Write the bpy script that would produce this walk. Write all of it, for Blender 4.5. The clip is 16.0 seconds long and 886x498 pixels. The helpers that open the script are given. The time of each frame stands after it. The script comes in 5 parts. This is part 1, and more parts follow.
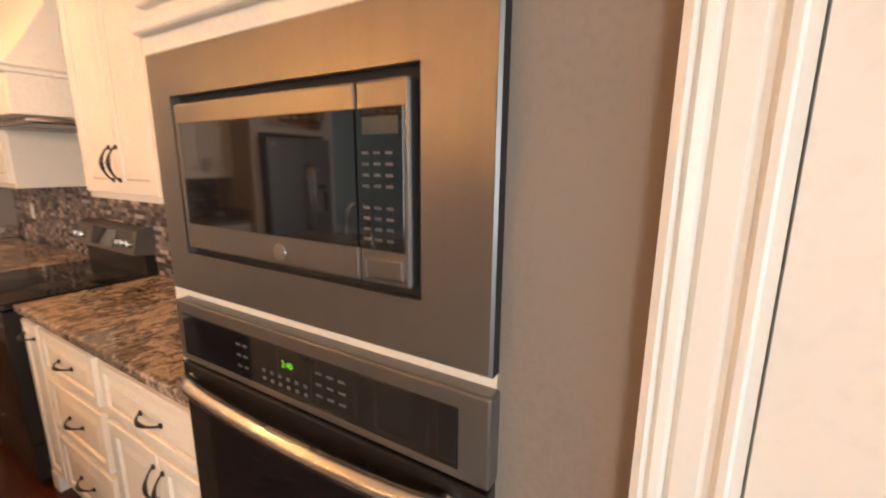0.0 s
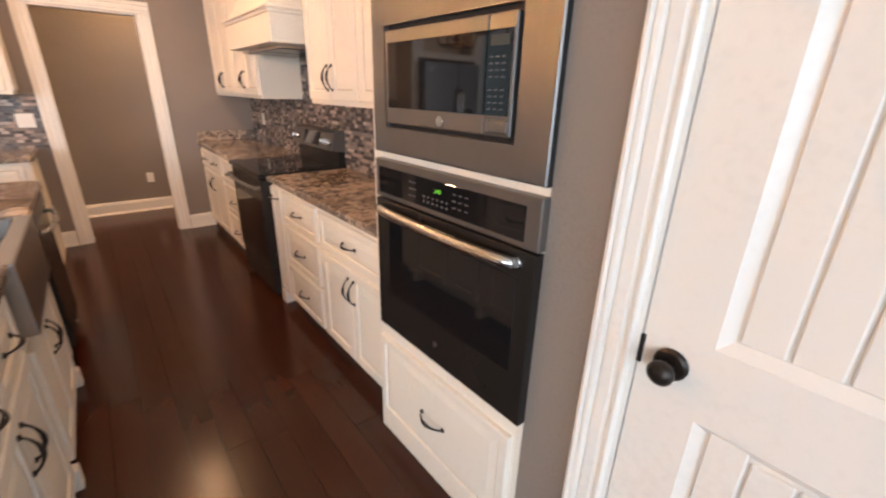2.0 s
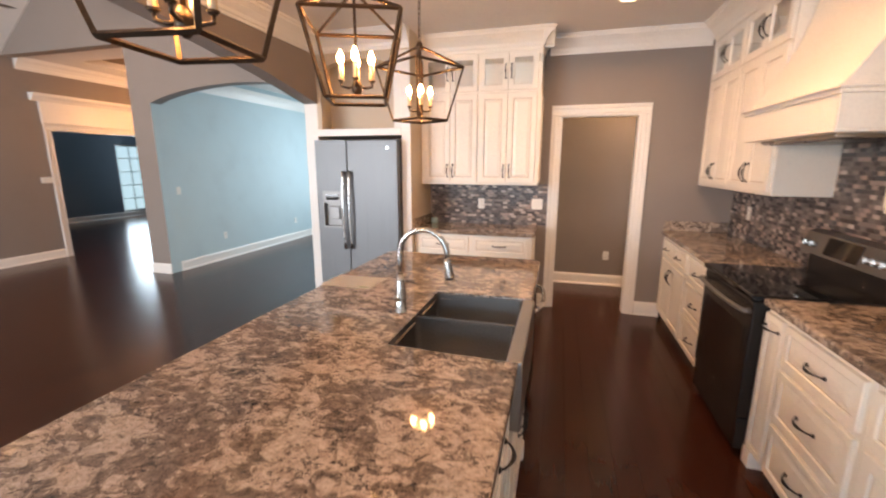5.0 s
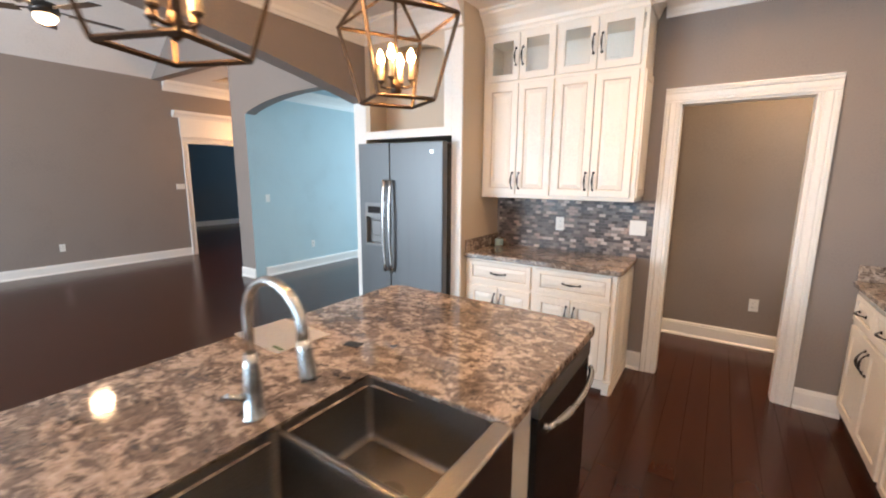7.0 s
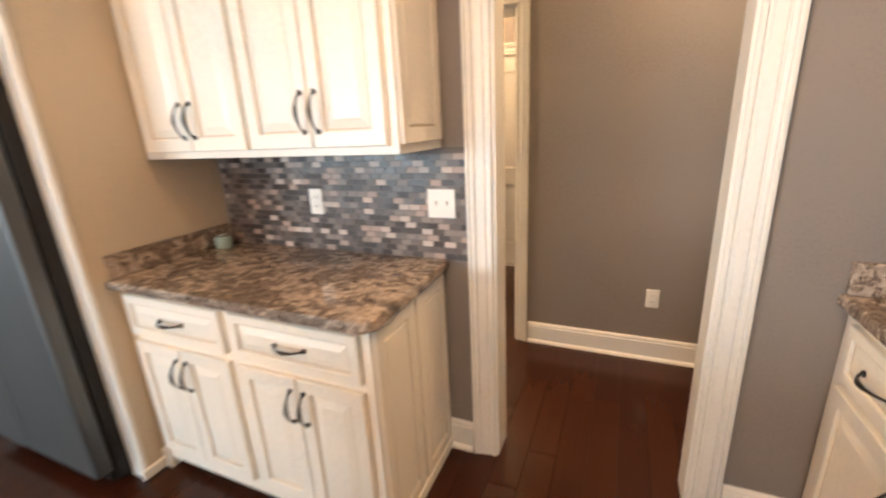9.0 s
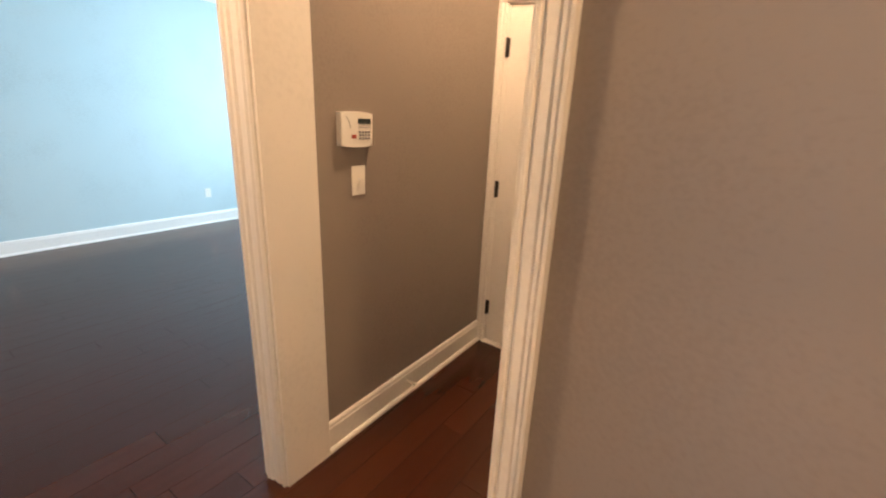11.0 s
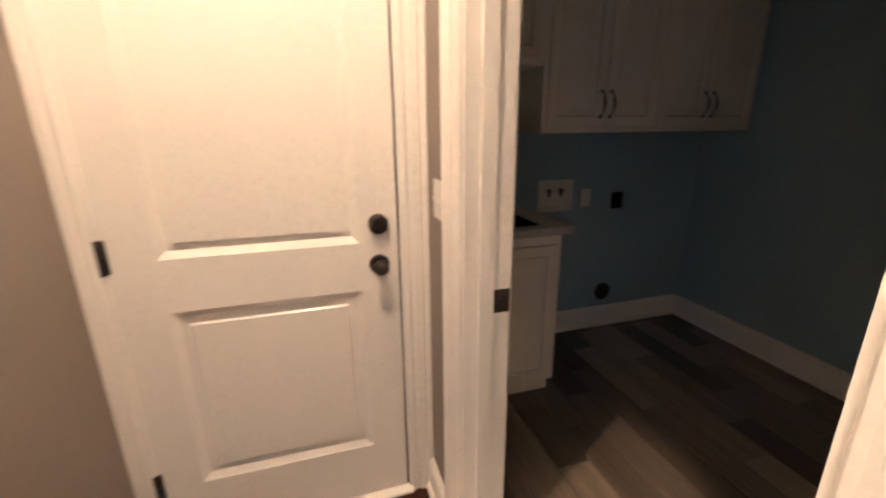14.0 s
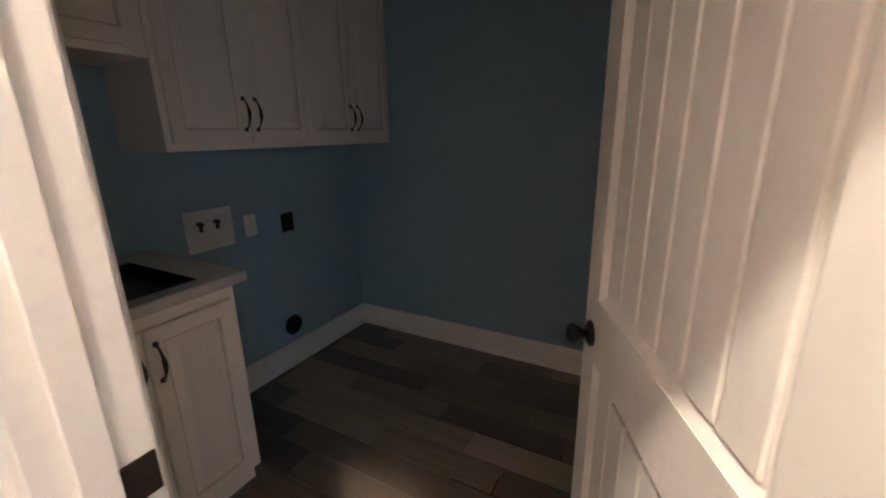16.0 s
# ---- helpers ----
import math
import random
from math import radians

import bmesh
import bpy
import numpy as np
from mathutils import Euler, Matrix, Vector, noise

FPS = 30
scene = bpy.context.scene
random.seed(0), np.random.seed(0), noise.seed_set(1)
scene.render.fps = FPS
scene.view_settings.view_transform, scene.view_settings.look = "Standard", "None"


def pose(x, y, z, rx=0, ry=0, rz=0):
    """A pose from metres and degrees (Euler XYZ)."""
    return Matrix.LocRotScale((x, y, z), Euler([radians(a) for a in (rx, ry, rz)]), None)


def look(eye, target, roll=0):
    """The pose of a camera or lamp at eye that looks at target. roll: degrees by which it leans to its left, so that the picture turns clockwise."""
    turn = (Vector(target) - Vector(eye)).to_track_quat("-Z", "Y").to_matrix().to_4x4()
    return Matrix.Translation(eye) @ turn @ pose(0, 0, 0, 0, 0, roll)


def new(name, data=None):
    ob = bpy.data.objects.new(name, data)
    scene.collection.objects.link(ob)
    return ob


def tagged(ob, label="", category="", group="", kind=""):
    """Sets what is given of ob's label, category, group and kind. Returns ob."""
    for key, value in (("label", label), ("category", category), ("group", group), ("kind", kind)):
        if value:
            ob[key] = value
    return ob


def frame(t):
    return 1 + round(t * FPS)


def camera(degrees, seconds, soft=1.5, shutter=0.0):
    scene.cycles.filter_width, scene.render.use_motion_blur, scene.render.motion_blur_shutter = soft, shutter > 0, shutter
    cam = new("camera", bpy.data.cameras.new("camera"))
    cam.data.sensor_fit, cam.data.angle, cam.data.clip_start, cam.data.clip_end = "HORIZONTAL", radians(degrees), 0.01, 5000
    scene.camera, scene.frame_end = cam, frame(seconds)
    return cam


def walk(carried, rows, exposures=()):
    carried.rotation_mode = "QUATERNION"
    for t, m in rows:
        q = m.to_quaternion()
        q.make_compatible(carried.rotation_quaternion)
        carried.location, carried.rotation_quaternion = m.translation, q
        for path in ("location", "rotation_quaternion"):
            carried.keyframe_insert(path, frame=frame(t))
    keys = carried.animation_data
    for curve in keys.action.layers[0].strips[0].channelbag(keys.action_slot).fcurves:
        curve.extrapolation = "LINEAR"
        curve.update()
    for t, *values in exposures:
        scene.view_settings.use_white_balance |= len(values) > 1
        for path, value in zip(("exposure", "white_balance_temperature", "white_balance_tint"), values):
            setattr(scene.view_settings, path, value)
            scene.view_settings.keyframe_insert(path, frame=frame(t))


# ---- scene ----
cam = camera(94.0, 16.0, soft=2.0, shutter=0.4)
PATH = [
    (0.0, (-0.004, 0.316, 1.546), (1.675, 1.324, 1.143), 0.4),
    (0.5, (-0.063, 0.274, 1.587), (1.516, 1.454, 1.246), 1.1),
    (1, (-0.235, 0.225, 1.58), (1.289, 1.447, 1.152), 2.5),
    (1.5, (-0.305, 0.082, 1.501), (1.077, 1.391, 0.887), 3.0),
    (2, (-0.334, -0.058, 1.479), (0.862, 1.38, 0.77), 1.5),
    (2.5, (-0.387, -0.062, 1.474), (0.516, 1.589, 0.796), -0.3),
    (3, (-0.418, -0.01, 1.458), (0.194, 1.773, 0.791), -0.9),
    (3.5, (-0.436, 0.031, 1.46), (-0.069, 1.888, 0.814), -0.9),
    (4, (-0.469, 0.139, 1.456), (-0.393, 2.05, 0.871), -0.8),
    (4.5, (-0.555, 0.297, 1.52), (-0.796, 2.221, 1.03), -0.5),
    (5, (-0.534, 0.442, 1.593), (-1.061, 2.329, 1.19), 0.1),
    (5.2, (-0.495, 0.498, 1.605), (-1.118, 2.361, 1.232), 0.3),
    (7.3, (-0.224, 1.845, 1.556), (-1.352, 3.462, 1.186), -0.1),
    (7.5, (-0.212, 2.048, 1.559), (-1.349, 3.645, 1.161), -0.7),
    (8, (-0.173, 2.571, 1.500), (-1.322, 4.142, 1.036), -2.0),
    (8.5, (-0.200, 3.072, 1.486), (-1.247, 4.687, 0.940), -3.7),
    (8.8, (-0.150, 3.395, 1.470), (-1.012, 5.112, 0.910), -3.4),
    (9, (-0.11, 3.605, 1.462), (-0.884, 5.355, 0.888), -2.9),
    (9.2, (-0.090, 3.810, 1.465), (-0.803, 5.570, 0.868), -2.5),
    (11.3, (-0.441, 5.584, 1.396), (-1.661, 7.066, 0.835), 3.8),
    (11.5, (-0.468, 5.656, 1.386), (-1.764, 7.093, 0.885), 4.9),
    (12, (-0.591, 5.81, 1.425), (-1.8, 7.332, 0.956), 6.1),
    (12.5, (-0.794, 5.929, 1.398), (-1.781, 7.596, 0.902), 4.0),
    (13, (-0.955, 6.12, 1.409), (-1.513, 7.968, 0.886), 1.9),
    (13.5, (-1.015, 6.26, 1.381), (-0.988, 8.181, 0.824), 0.5),
    (14, (-0.975, 6.393, 1.369), (-0.423, 8.232, 0.809), -0.6),
    (14.5, (-0.935, 6.557, 1.388), (0.149, 8.153, 0.864), -0.8),
    (15, (-0.907, 6.613, 1.436), (0.583, 7.847, 0.93), -1.5),
    (15.4, (-0.884, 6.618, 1.429), (0.788, 7.59, 0.92), -1.4),
    (16, (-0.751, 6.711, 1.39), (0.94, 7.634, 0.852), -1.0),
]
GRADE = [(0.0, -0.40, 10000, 26), (1.0, -0.46, 8700, 23), (2.0, -0.43, 7900, 22), (2.7, -0.36, 8200, 22), (3.5, -0.36, 8800, 22), (4.5, -0.40, 8400, 22), (5.2, -0.44, 7400, 20), (7.3, -0.22, 6500, 10), (8.5, -0.14, 6600, 9), (9.2, -0.10, 6900, 8), (11.3, 0.14, 6900, 16), (12.0, 0.20, 7500, 16), (12.5, 0.18, 7100, 13), (13.2, 0.28, 6700, 12), (14.0, 0.60, 5700, 13), (14.7, 0.70, 5800, 13), (15.5, 1.05, 5200, 10), (16.0, 1.24, 4900, 8)]
LIGHT = {"nook": 158, "great": 700, "dining": 185, "bedroom": 110, "bulb": 740.0, "can": 17, "hall": 23, "hall_end": 32, "mud": 120, "foyer": 80, "fan": 65}
walk(cam, [(t, look(eye, target, roll)) for t, eye, target, roll in PATH], exposures=GRADE)

# ---- plan, in metres ----
CEIL = 2.85
BACK = 5.10       # kitchen side of the back wall
W1 = 6.18         # hall side of the mudroom wall
RWALL = 1.10      # range wall
PANTRY = 0.455    # pantry wall, flush with the oven tower
MUDCEIL = 3.08    # ceiling of the mudroom
KEYPAD = -1.618   # mudroom wall with the keypad
GDOOR = 7.690     # wall of the garage door
LWALL = -0.640    # mudroom side of the laundry wall
DINING = -5.97    # dining room wall
GREAT = -8.75     # far wall of the great room

# ---- world and lights ----
world = bpy.data.worlds.new("sky")
scene.world = world
world.use_nodes = True
wn = world.node_tree
sky = wn.nodes.new("ShaderNodeTexSky")
sky.sky_type = "NISHITA"
sky.sun_disc = False
sky.sun_elevation = radians(48)
sky.sun_rotation = radians(200)
wn.links.new(sky.outputs["Color"], wn.nodes["Background"].inputs["Color"])
wn.nodes["Background"].inputs["Strength"].default_value = 0.12


def lamp(name, kind, eye, target, power, color, size=0.1, size_y=0.0, spread=180):
    data = bpy.data.lights.new(name, kind)
    data.energy, data.color = power, color
    if kind == "AREA":
        data.size = size
        data.spread = radians(spread)
        if size_y:
            data.shape, data.size_y = "RECTANGLE", size_y
    else:
        data.shadow_soft_size = size
    ob = new(name, data)
    ob.matrix_basis = look(eye, target)
    return ob


sun = lamp("sun", "SUN", (0, -20, 20), (0, 0, 0), 3.0, (1.0, 0.95, 0.88))
sun.data.angle = radians(0.5)
sun.matrix_basis = pose(0, 0, 20, 42, 0, 160)
DAY = (0.70, 0.85, 1.0)
WARM = (1.0, 0.50, 0.19)
MILD = (1.0, 0.64, 0.37)
# daylight standing in the window openings
lamp("nook_window_light", "AREA", (-1.2, -3.35, 1.5), (-1.2, 0, 1.4), LIGHT["nook"], (0.46, 0.73, 1.0), 3.0, 1.7)
lamp("great_window_light", "AREA", (-6.0, -3.35, 1.6), (-6.0, 0, 1.5), LIGHT["great"], DAY, 4.0, 2.0)
lamp("dining_window_light", "AREA", (-3.8, 9.42, 1.6), (-3.8, 5.0, 1.3), LIGHT["dining"], (0.55, 0.80, 1.0), 2.6, 1.8)
lamp("bedroom_window_light", "AREA", (-13.1, 10.5, 1.4), (-9.0, 9.0, 1.2), LIGHT["bedroom"], (0.55, 0.80, 1.0), 1.3, 1.9)


# ---- mesh helpers ----
def box(bm, a, b, bev=0.0, seg=1, slot=0):
    (x0, y0, z0), (x1, y1, z1) = a, b
    vs = [bm.verts.new(p) for p in ((x0, y0, z0), (x1, y0, z0), (x1, y1, z0), (x0, y1, z0), (x0, y0, z1), (x1, y0, z1), (x1, y1, z1), (x0, y1, z1))]
    fs = [bm.faces.new([vs[i] for i in f]) for f in ((3, 2, 1, 0), (4, 5, 6, 7), (0, 1, 5, 4), (1, 2, 6, 5), (2, 3, 7, 6), (3, 0, 4, 7))]
    for f in fs:
        f.material_index = slot
    if bev:
        es = list({e for f in fs for e in f.edges})
        done = bmesh.ops.bevel(bm, geom=es, offset=bev, segments=seg, profile=0.5, affect="EDGES")
        for f in done["faces"]:
            f.material_index = slot
    return bm


def prism(bm, poly, axis, a, b, slot=0):
    """A 2D outline pushed along an axis from a to b."""
    def at(p, t):
        return {"x": (t, p[0], p[1]), "y": (p[0], t, p[1]), "z": (p[0], p[1], t)}[axis]
    lo, hi = [bm.verts.new(at(p, a)) for p in poly], [bm.verts.new(at(p, b)) for p in poly]
    n = len(poly)
    fs = [bm.faces.new(lo[::-1]), bm.faces.new(hi)]
    fs += [bm.faces.new((lo[i], lo[(i + 1) % n], hi[(i + 1) % n], hi[i])) for i in range(n)]
    for f in fs:
        f.material_index = slot
    return bm


def tube(bm, pts, radii, n=8, slot=0):
    """A round bar along a line of points."""
    pts = [Vector(p) for p in pts]
    if not isinstance(radii, (list, tuple)):
        radii = [radii] * len(pts)
    rings = []
    for i, p in enumerate(pts):
        d = (pts[min(i + 1, len(pts) - 1)] - pts[max(i - 1, 0)]).normalized()
        u = d.cross(Vector((0.31, 0.77, 0.55))).normalized()
        v = d.cross(u)
        rings.append([bm.verts.new(p + radii[i] * (math.cos(6.2832 * k / n) * u + math.sin(6.2832 * k / n) * v)) for k in range(n)])
    fs = []
    for a, b in zip(rings, rings[1:]):
        fs += [bm.faces.new((a[k], a[(k + 1) % n], b[(k + 1) % n], b[k])) for k in range(n)]
    for f in fs:
        f.smooth = True
    fs += [bm.faces.new(rings[0][::-1]), bm.faces.new(rings[-1])]
    for f in fs:
        f.material_index = slot
    return bm


def mesh_of(name, bm, mats):
    bmesh.ops.recalc_face_normals(bm, faces=bm.faces)
    me = bpy.data.meshes.new(name)
    bm.to_mesh(me)
    bm.free()
    for m in (mats if isinstance(mats, (list, tuple)) else [mats]):
        me.materials.append(m)
    return me


def part(name, bm, mats, parent, label="", at=None):
    ob = new(name, mesh_of(name, bm, mats))
    ob.parent = parent
    if at is not None:
        ob.matrix_basis = at
    return tagged(ob, label) if label else ob


def thing(name, m, label, category, group="", kind=""):
    ob = new(name)
    ob.empty_display_size = 0.1
    ob.matrix_basis = m
    return tagged(ob, label, category, group, kind)


def solid(name, bm, mats, label, category, group="", kind="", at=None):
    ob = new(name, mesh_of(name, bm, mats))
    if at is not None:
        ob.matrix_basis = at
    return tagged(ob, label, category, group, kind)


def structure(name, bm, mats, label, category):
    return solid(name, bm, mats, label, category, kind="structure")


# ---- materials ----
def nodes_of(name):
    m = bpy.data.materials.new(name)
    m.use_nodes = True
    return m, m.node_tree, m.node_tree.nodes["Principled BSDF"]


def put(nt, kind, links=(), **values):
    n = nt.nodes.new(kind)
    for key, v in values.items():
        n.inputs[key.replace("_", " ")].default_value = v
    for src, dst in links:
        nt.links.new(src, n.inputs[dst])
    return n


def coords(nt, scale=(1, 1, 1)):
    geo = nt.nodes.new("ShaderNodeNewGeometry")
    mp = put(nt, "ShaderNodeMapping", [(geo.outputs["Position"], "Vector")])
    mp.inputs["Scale"].default_value = scale
    return mp.outputs["Vector"]


def ramp(nt, fac, stops, constant=False):
    r = put(nt, "ShaderNodeValToRGB", [(fac, "Fac")])
    if constant:
        r.color_ramp.interpolation = "CONSTANT"
    while len(r.color_ramp.elements) < len(stops):
        r.color_ramp.elements.new(0.5)
    for e, (p, c) in zip(r.color_ramp.elements, stops):
        e.position, e.color = p, (*c, 1)
    return r.outputs["Color"]


def bump(nt, bsdf, height, strength, distance=0.002):
    b = put(nt, "ShaderNodeBump", [(height, "Height")], Strength=strength, Distance=distance)
    nt.links.new(b.outputs["Normal"], bsdf.inputs["Normal"])


def paint(name, col, rough=0.5, var=0.06, grain=60.0, relief=0.12, metal=0.0, spec=0.5, stretch=(1, 1, 1)):
    m, nt, b = nodes_of(name)
    v = coords(nt, stretch)
    big = put(nt, "ShaderNodeTexNoise", [(v, "Vector")], Scale=2.2, Detail=4.0)
    fine = put(nt, "ShaderNodeTexNoise", [(v, "Vector")], Scale=grain, Detail=3.0)
    mixed = put(nt, "ShaderNodeMath", [(big.outputs["Fac"], 0), (fine.outputs["Fac"], 1)])
    c = ramp(nt, mixed.outputs[0], [(0.7, tuple(k * (1 - var) for k in col)), (1.25, tuple(min(1, k * (1 + var)) for k in col))])
    mixed.operation = "ADD"
    half = put(nt, "ShaderNodeMath", [(mixed.outputs[0], 0)])
    half.operation = "MULTIPLY"
    half.inputs[1].default_value = 0.5
    nt.links.new(c, b.inputs["Base Color"])
    rr = put(nt, "ShaderNodeMapRange", [(big.outputs["Fac"], "Value")])
    rr.inputs["To Min"].default_value, rr.inputs["To Max"].default_value = rough * 0.85, min(1, rough * 1.18)
    nt.links.new(rr.outputs["Result"], b.inputs["Roughness"])
    b.inputs["Metallic"].default_value = metal
    b.inputs["Specular IOR Level"].default_value = spec
    bump(nt, b, fine.outputs["Fac"], relief, 0.001)
    return m


def blend(nt, kind, fac, a, b):
    """A colour mix; fac, a and b are sockets or plain values."""
    n = nt.nodes.new("ShaderNodeMix")
    n.data_type, n.blend_type = "RGBA", kind
    for sock in n.inputs:
        if sock.enabled and sock.name in ("Factor", "A", "B"):
            v = {"Factor": fac, "A": a, "B": b}[sock.name]
            if isinstance(v, (int, float, tuple)):
                sock.default_value = v
            else:
                nt.links.new(v, sock)
    return [o for o in n.outputs if o.enabled][0]


def granite():
    m, nt, b = nodes_of("granite")
    v = coords(nt, (0.78, 1.0, 1.0))

    def noise(scale, detail, rough, distortion):
        return put(nt, "ShaderNodeTexNoise", [(v, "Vector")], Scale=scale, Detail=detail, Roughness=rough, Distortion=distortion).outputs["Fac"]
    drift, grain, fine = noise(5.0, 3.0, 0.5, 0.3), noise(42.0, 8.0, 0.78, 0.5), noise(150.0, 4.0, 0.75, 0.2)
    patch, fleck = noise(21.0, 9.0, 0.68, 0.8), noise(64.0, 6.0, 0.72, 0.8)

    def leaning(a, lean):
        """One noise swayed a little by a broader one."""
        n = put(nt, "ShaderNodeMath", [(lean, 0), (a, 2)])
        n.operation, n.inputs[1].default_value = "MULTIPLY_ADD", 0.45
        return n.outputs[0]
    brown = ramp(nt, grain, [(0.33, (0.055, 0.045, 0.038)), (0.44, (0.135, 0.103, 0.082)), (0.54, (0.225, 0.170, 0.133)), (0.68, (0.34, 0.265, 0.21))])
    cream = ramp(nt, grain, [(0.32, (0.20, 0.155, 0.125)), (0.45, (0.37, 0.29, 0.232)), (0.60, (0.55, 0.45, 0.37))])
    mask = ramp(nt, leaning(patch, drift), [(0.725, (0, 0, 0)), (0.765, (1, 1, 1))])
    body = blend(nt, "MIX", mask, brown, cream)
    # charcoal flecks
    dark = ramp(nt, leaning(fleck, noise(9.0, 4.0, 0.6, 0.6)), [(0.600, (0.14, 0.14, 0.145)), (0.655, (1, 1, 1))])
    body = blend(nt, "MULTIPLY", 0.9, body, dark)
    speck = ramp(nt, fine, [(0.36, (0.45, 0.44, 0.43)), (0.47, (1, 1, 1))])
    body = blend(nt, "MULTIPLY", 0.7, body, speck)
    nt.links.new(body, b.inputs["Base Color"])
    b.inputs["Roughness"].default_value = 0.06
    b.inputs["Specular IOR Level"].default_value = 0.6
    bump(nt, b, fine, 0.03, 0.0004)
    return m


def piece_random(nt, island):
    if island:
        return nt.nodes.new("ShaderNodeNewGeometry").outputs["Random Per Island"]
    return nt.nodes.new("ShaderNodeObjectInfo").outputs["Random"]


def planks(name, stops, island, rough, grain=(26.0, 1.6, 26.0), gloss=0.5):
    m, nt, b = nodes_of(name)
    r = piece_random(nt, island)
    v = coords(nt, grain)
    sh = put(nt, "ShaderNodeVectorMath", [(v, 0)])
    sc = put(nt, "ShaderNodeVectorMath", [(r, 0)])
    sc.operation, sc.inputs[1].default_value = "MULTIPLY", (37.0, 11.0, 5.0)
    nt.links.new(sc.outputs[0], sh.inputs[1])
    g = put(nt, "ShaderNodeTexNoise", [(sh.outputs[0], "Vector")], Scale=1.0, Detail=6.0, Roughness=0.65, Distortion=0.4)
    f = put(nt, "ShaderNodeMath", [(r, 0), (g.outputs["Fac"], 1)])
    h = put(nt, "ShaderNodeMath", [(f.outputs[0], 0)])
    h.operation, h.inputs[1].default_value = "MULTIPLY", 0.5
    nt.links.new(ramp(nt, h.outputs[0], stops), b.inputs["Base Color"])
    rr = put(nt, "ShaderNodeMapRange", [(g.outputs["Fac"], "Value")])
    rr.inputs["To Min"].default_value, rr.inputs["To Max"].default_value = rough * 0.7, rough * 1.35
    nt.links.new(rr.outputs["Result"], b.inputs["Roughness"])
    b.inputs["Specular IOR Level"].default_value = gloss
    bump(nt, b, g.outputs["Fac"], 0.04, 0.001)
    return m


def mosaic(name, island):
    m, nt, b = nodes_of(name)
    r = piece_random(nt, island)
    c = ramp(nt, r, [(0.0, (0.095, 0.085, 0.082)), (0.22, (0.17, 0.145, 0.135)), (0.40, (0.045, 0.032, 0.028)), (0.54, (0.125, 0.10, 0.09)), (0.68, (0.24, 0.20, 0.18)), (0.80, (0.40, 0.30, 0.255)), (0.92, (0.54, 0.45, 0.40))], True)
    nt.links.new(c, b.inputs["Base Color"])
    v = coords(nt)
    b.inputs["Specular IOR Level"].default_value = 0.35
    g = put(nt, "ShaderNodeTexNoise", [(v, "Vector")], Scale=120.0, Detail=3.0)
    mr = put(nt, "ShaderNodeMapRange", [(r, "Value")])
    mr.inputs["To Min"].default_value, mr.inputs["To Max"].default_value = 0.18, 0.5
    nt.links.new(mr.outputs["Result"], b.inputs["Roughness"])
    bump(nt, b, g.outputs["Fac"], 0.08, 0.0008)
    return m


def glow(name, col, strength):
    m, nt, b = nodes_of(name)
    b.inputs["Base Color"].default_value = (*col, 1)
    b.inputs["Emission Color"].default_value = (*col, 1)
    b.inputs["Emission Strength"].default_value = strength
    return m


def clear_glass(name, tint=(1, 1, 1), rough=0.02):
    m, nt, b = nodes_of(name)
    b.inputs["Base Color"].default_value = (*tint, 1)
    b.inputs["Roughness"].default_value = rough
    b.inputs["Transmission Weight"].default_value = 1.0
    b.inputs["IOR"].default_value = 1.45
    return m


TAUPE = paint("taupe_wall_paint", (0.245, 0.205, 0.181), 0.62, 0.05, 90, 0.25)
BLUEGREY = paint("pale_blue_wall_paint", (0.46, 0.58, 0.60), 0.6, 0.05, 90, 0.2)
LAUNDRY = paint("slate_blue_wall_paint", (0.30, 0.43, 0.50), 0.6, 0.05, 90, 0.2)
NAVY = paint("dark_blue_wall_paint", (0.12, 0.17, 0.22), 0.6, 0.05, 90, 0.2)
BEIGE = paint("beige_wall_paint", (0.56, 0.47, 0.36), 0.6, 0.04, 90, 0.2)
CEILING = paint("ceiling_paint", (0.74, 0.71, 0.68), 0.75, 0.04, 45, 0.5)
TRIM = paint("white_trim_paint", (0.80, 0.77, 0.72), 0.32, 0.03, 50, 0.06)
CABINET = paint("cream_cabinet_paint", (0.82, 0.76, 0.67), 0.36, 0.04, 70, 0.08)
GLAZE = paint("brown_glaze_in_grooves", (0.55, 0.46, 0.37), 0.5, 0.15, 60, 0.1)
INSIDE = paint("cabinet_inside", (0.66, 0.63, 0.58), 0.5, 0.05)
GRANITE = granite()
SINK = paint("sink_steel", (0.30, 0.285, 0.27), 0.30, 0.08, 160, 0.08, metal=1.0)
STEEL = paint("brushed_steel", (0.55, 0.54, 0.52), 0.26, 0.08, 160, 0.08, metal=1.0, stretch=(1, 1, 12))
SLATE = paint("slate_steel", (0.20, 0.195, 0.19), 0.40, 0.05, 160, 0.05, metal=0.85, stretch=(1, 12, 1))
FRIDGE = paint("fridge_slate_steel", (0.13, 0.135, 0.138), 0.40, 0.05, 160, 0.05, metal=0.75, stretch=(12, 1, 1))
BLACK = paint("black_enamel", (0.016, 0.014, 0.013), 0.25, 0.1, 40, 0.03, spec=0.25)
BLACKGLASS = paint("black_glass", (0.008, 0.008, 0.009), 0.045, 0.1, 40, 0.0, spec=0.6)
# near-black for slots and frame sides; also paints shade into gaps
GAPBLACK = paint("dark_gap", (0.01, 0.01, 0.01), 0.8)
BRONZE = paint("dark_bronze", (0.028, 0.022, 0.019), 0.34, 0.2, 120, 0.12, metal=0.6)
IRON = paint("aged_bronze_iron", (0.055, 0.037, 0.024), 0.42, 0.25, 90, 0.15, metal=0.8)
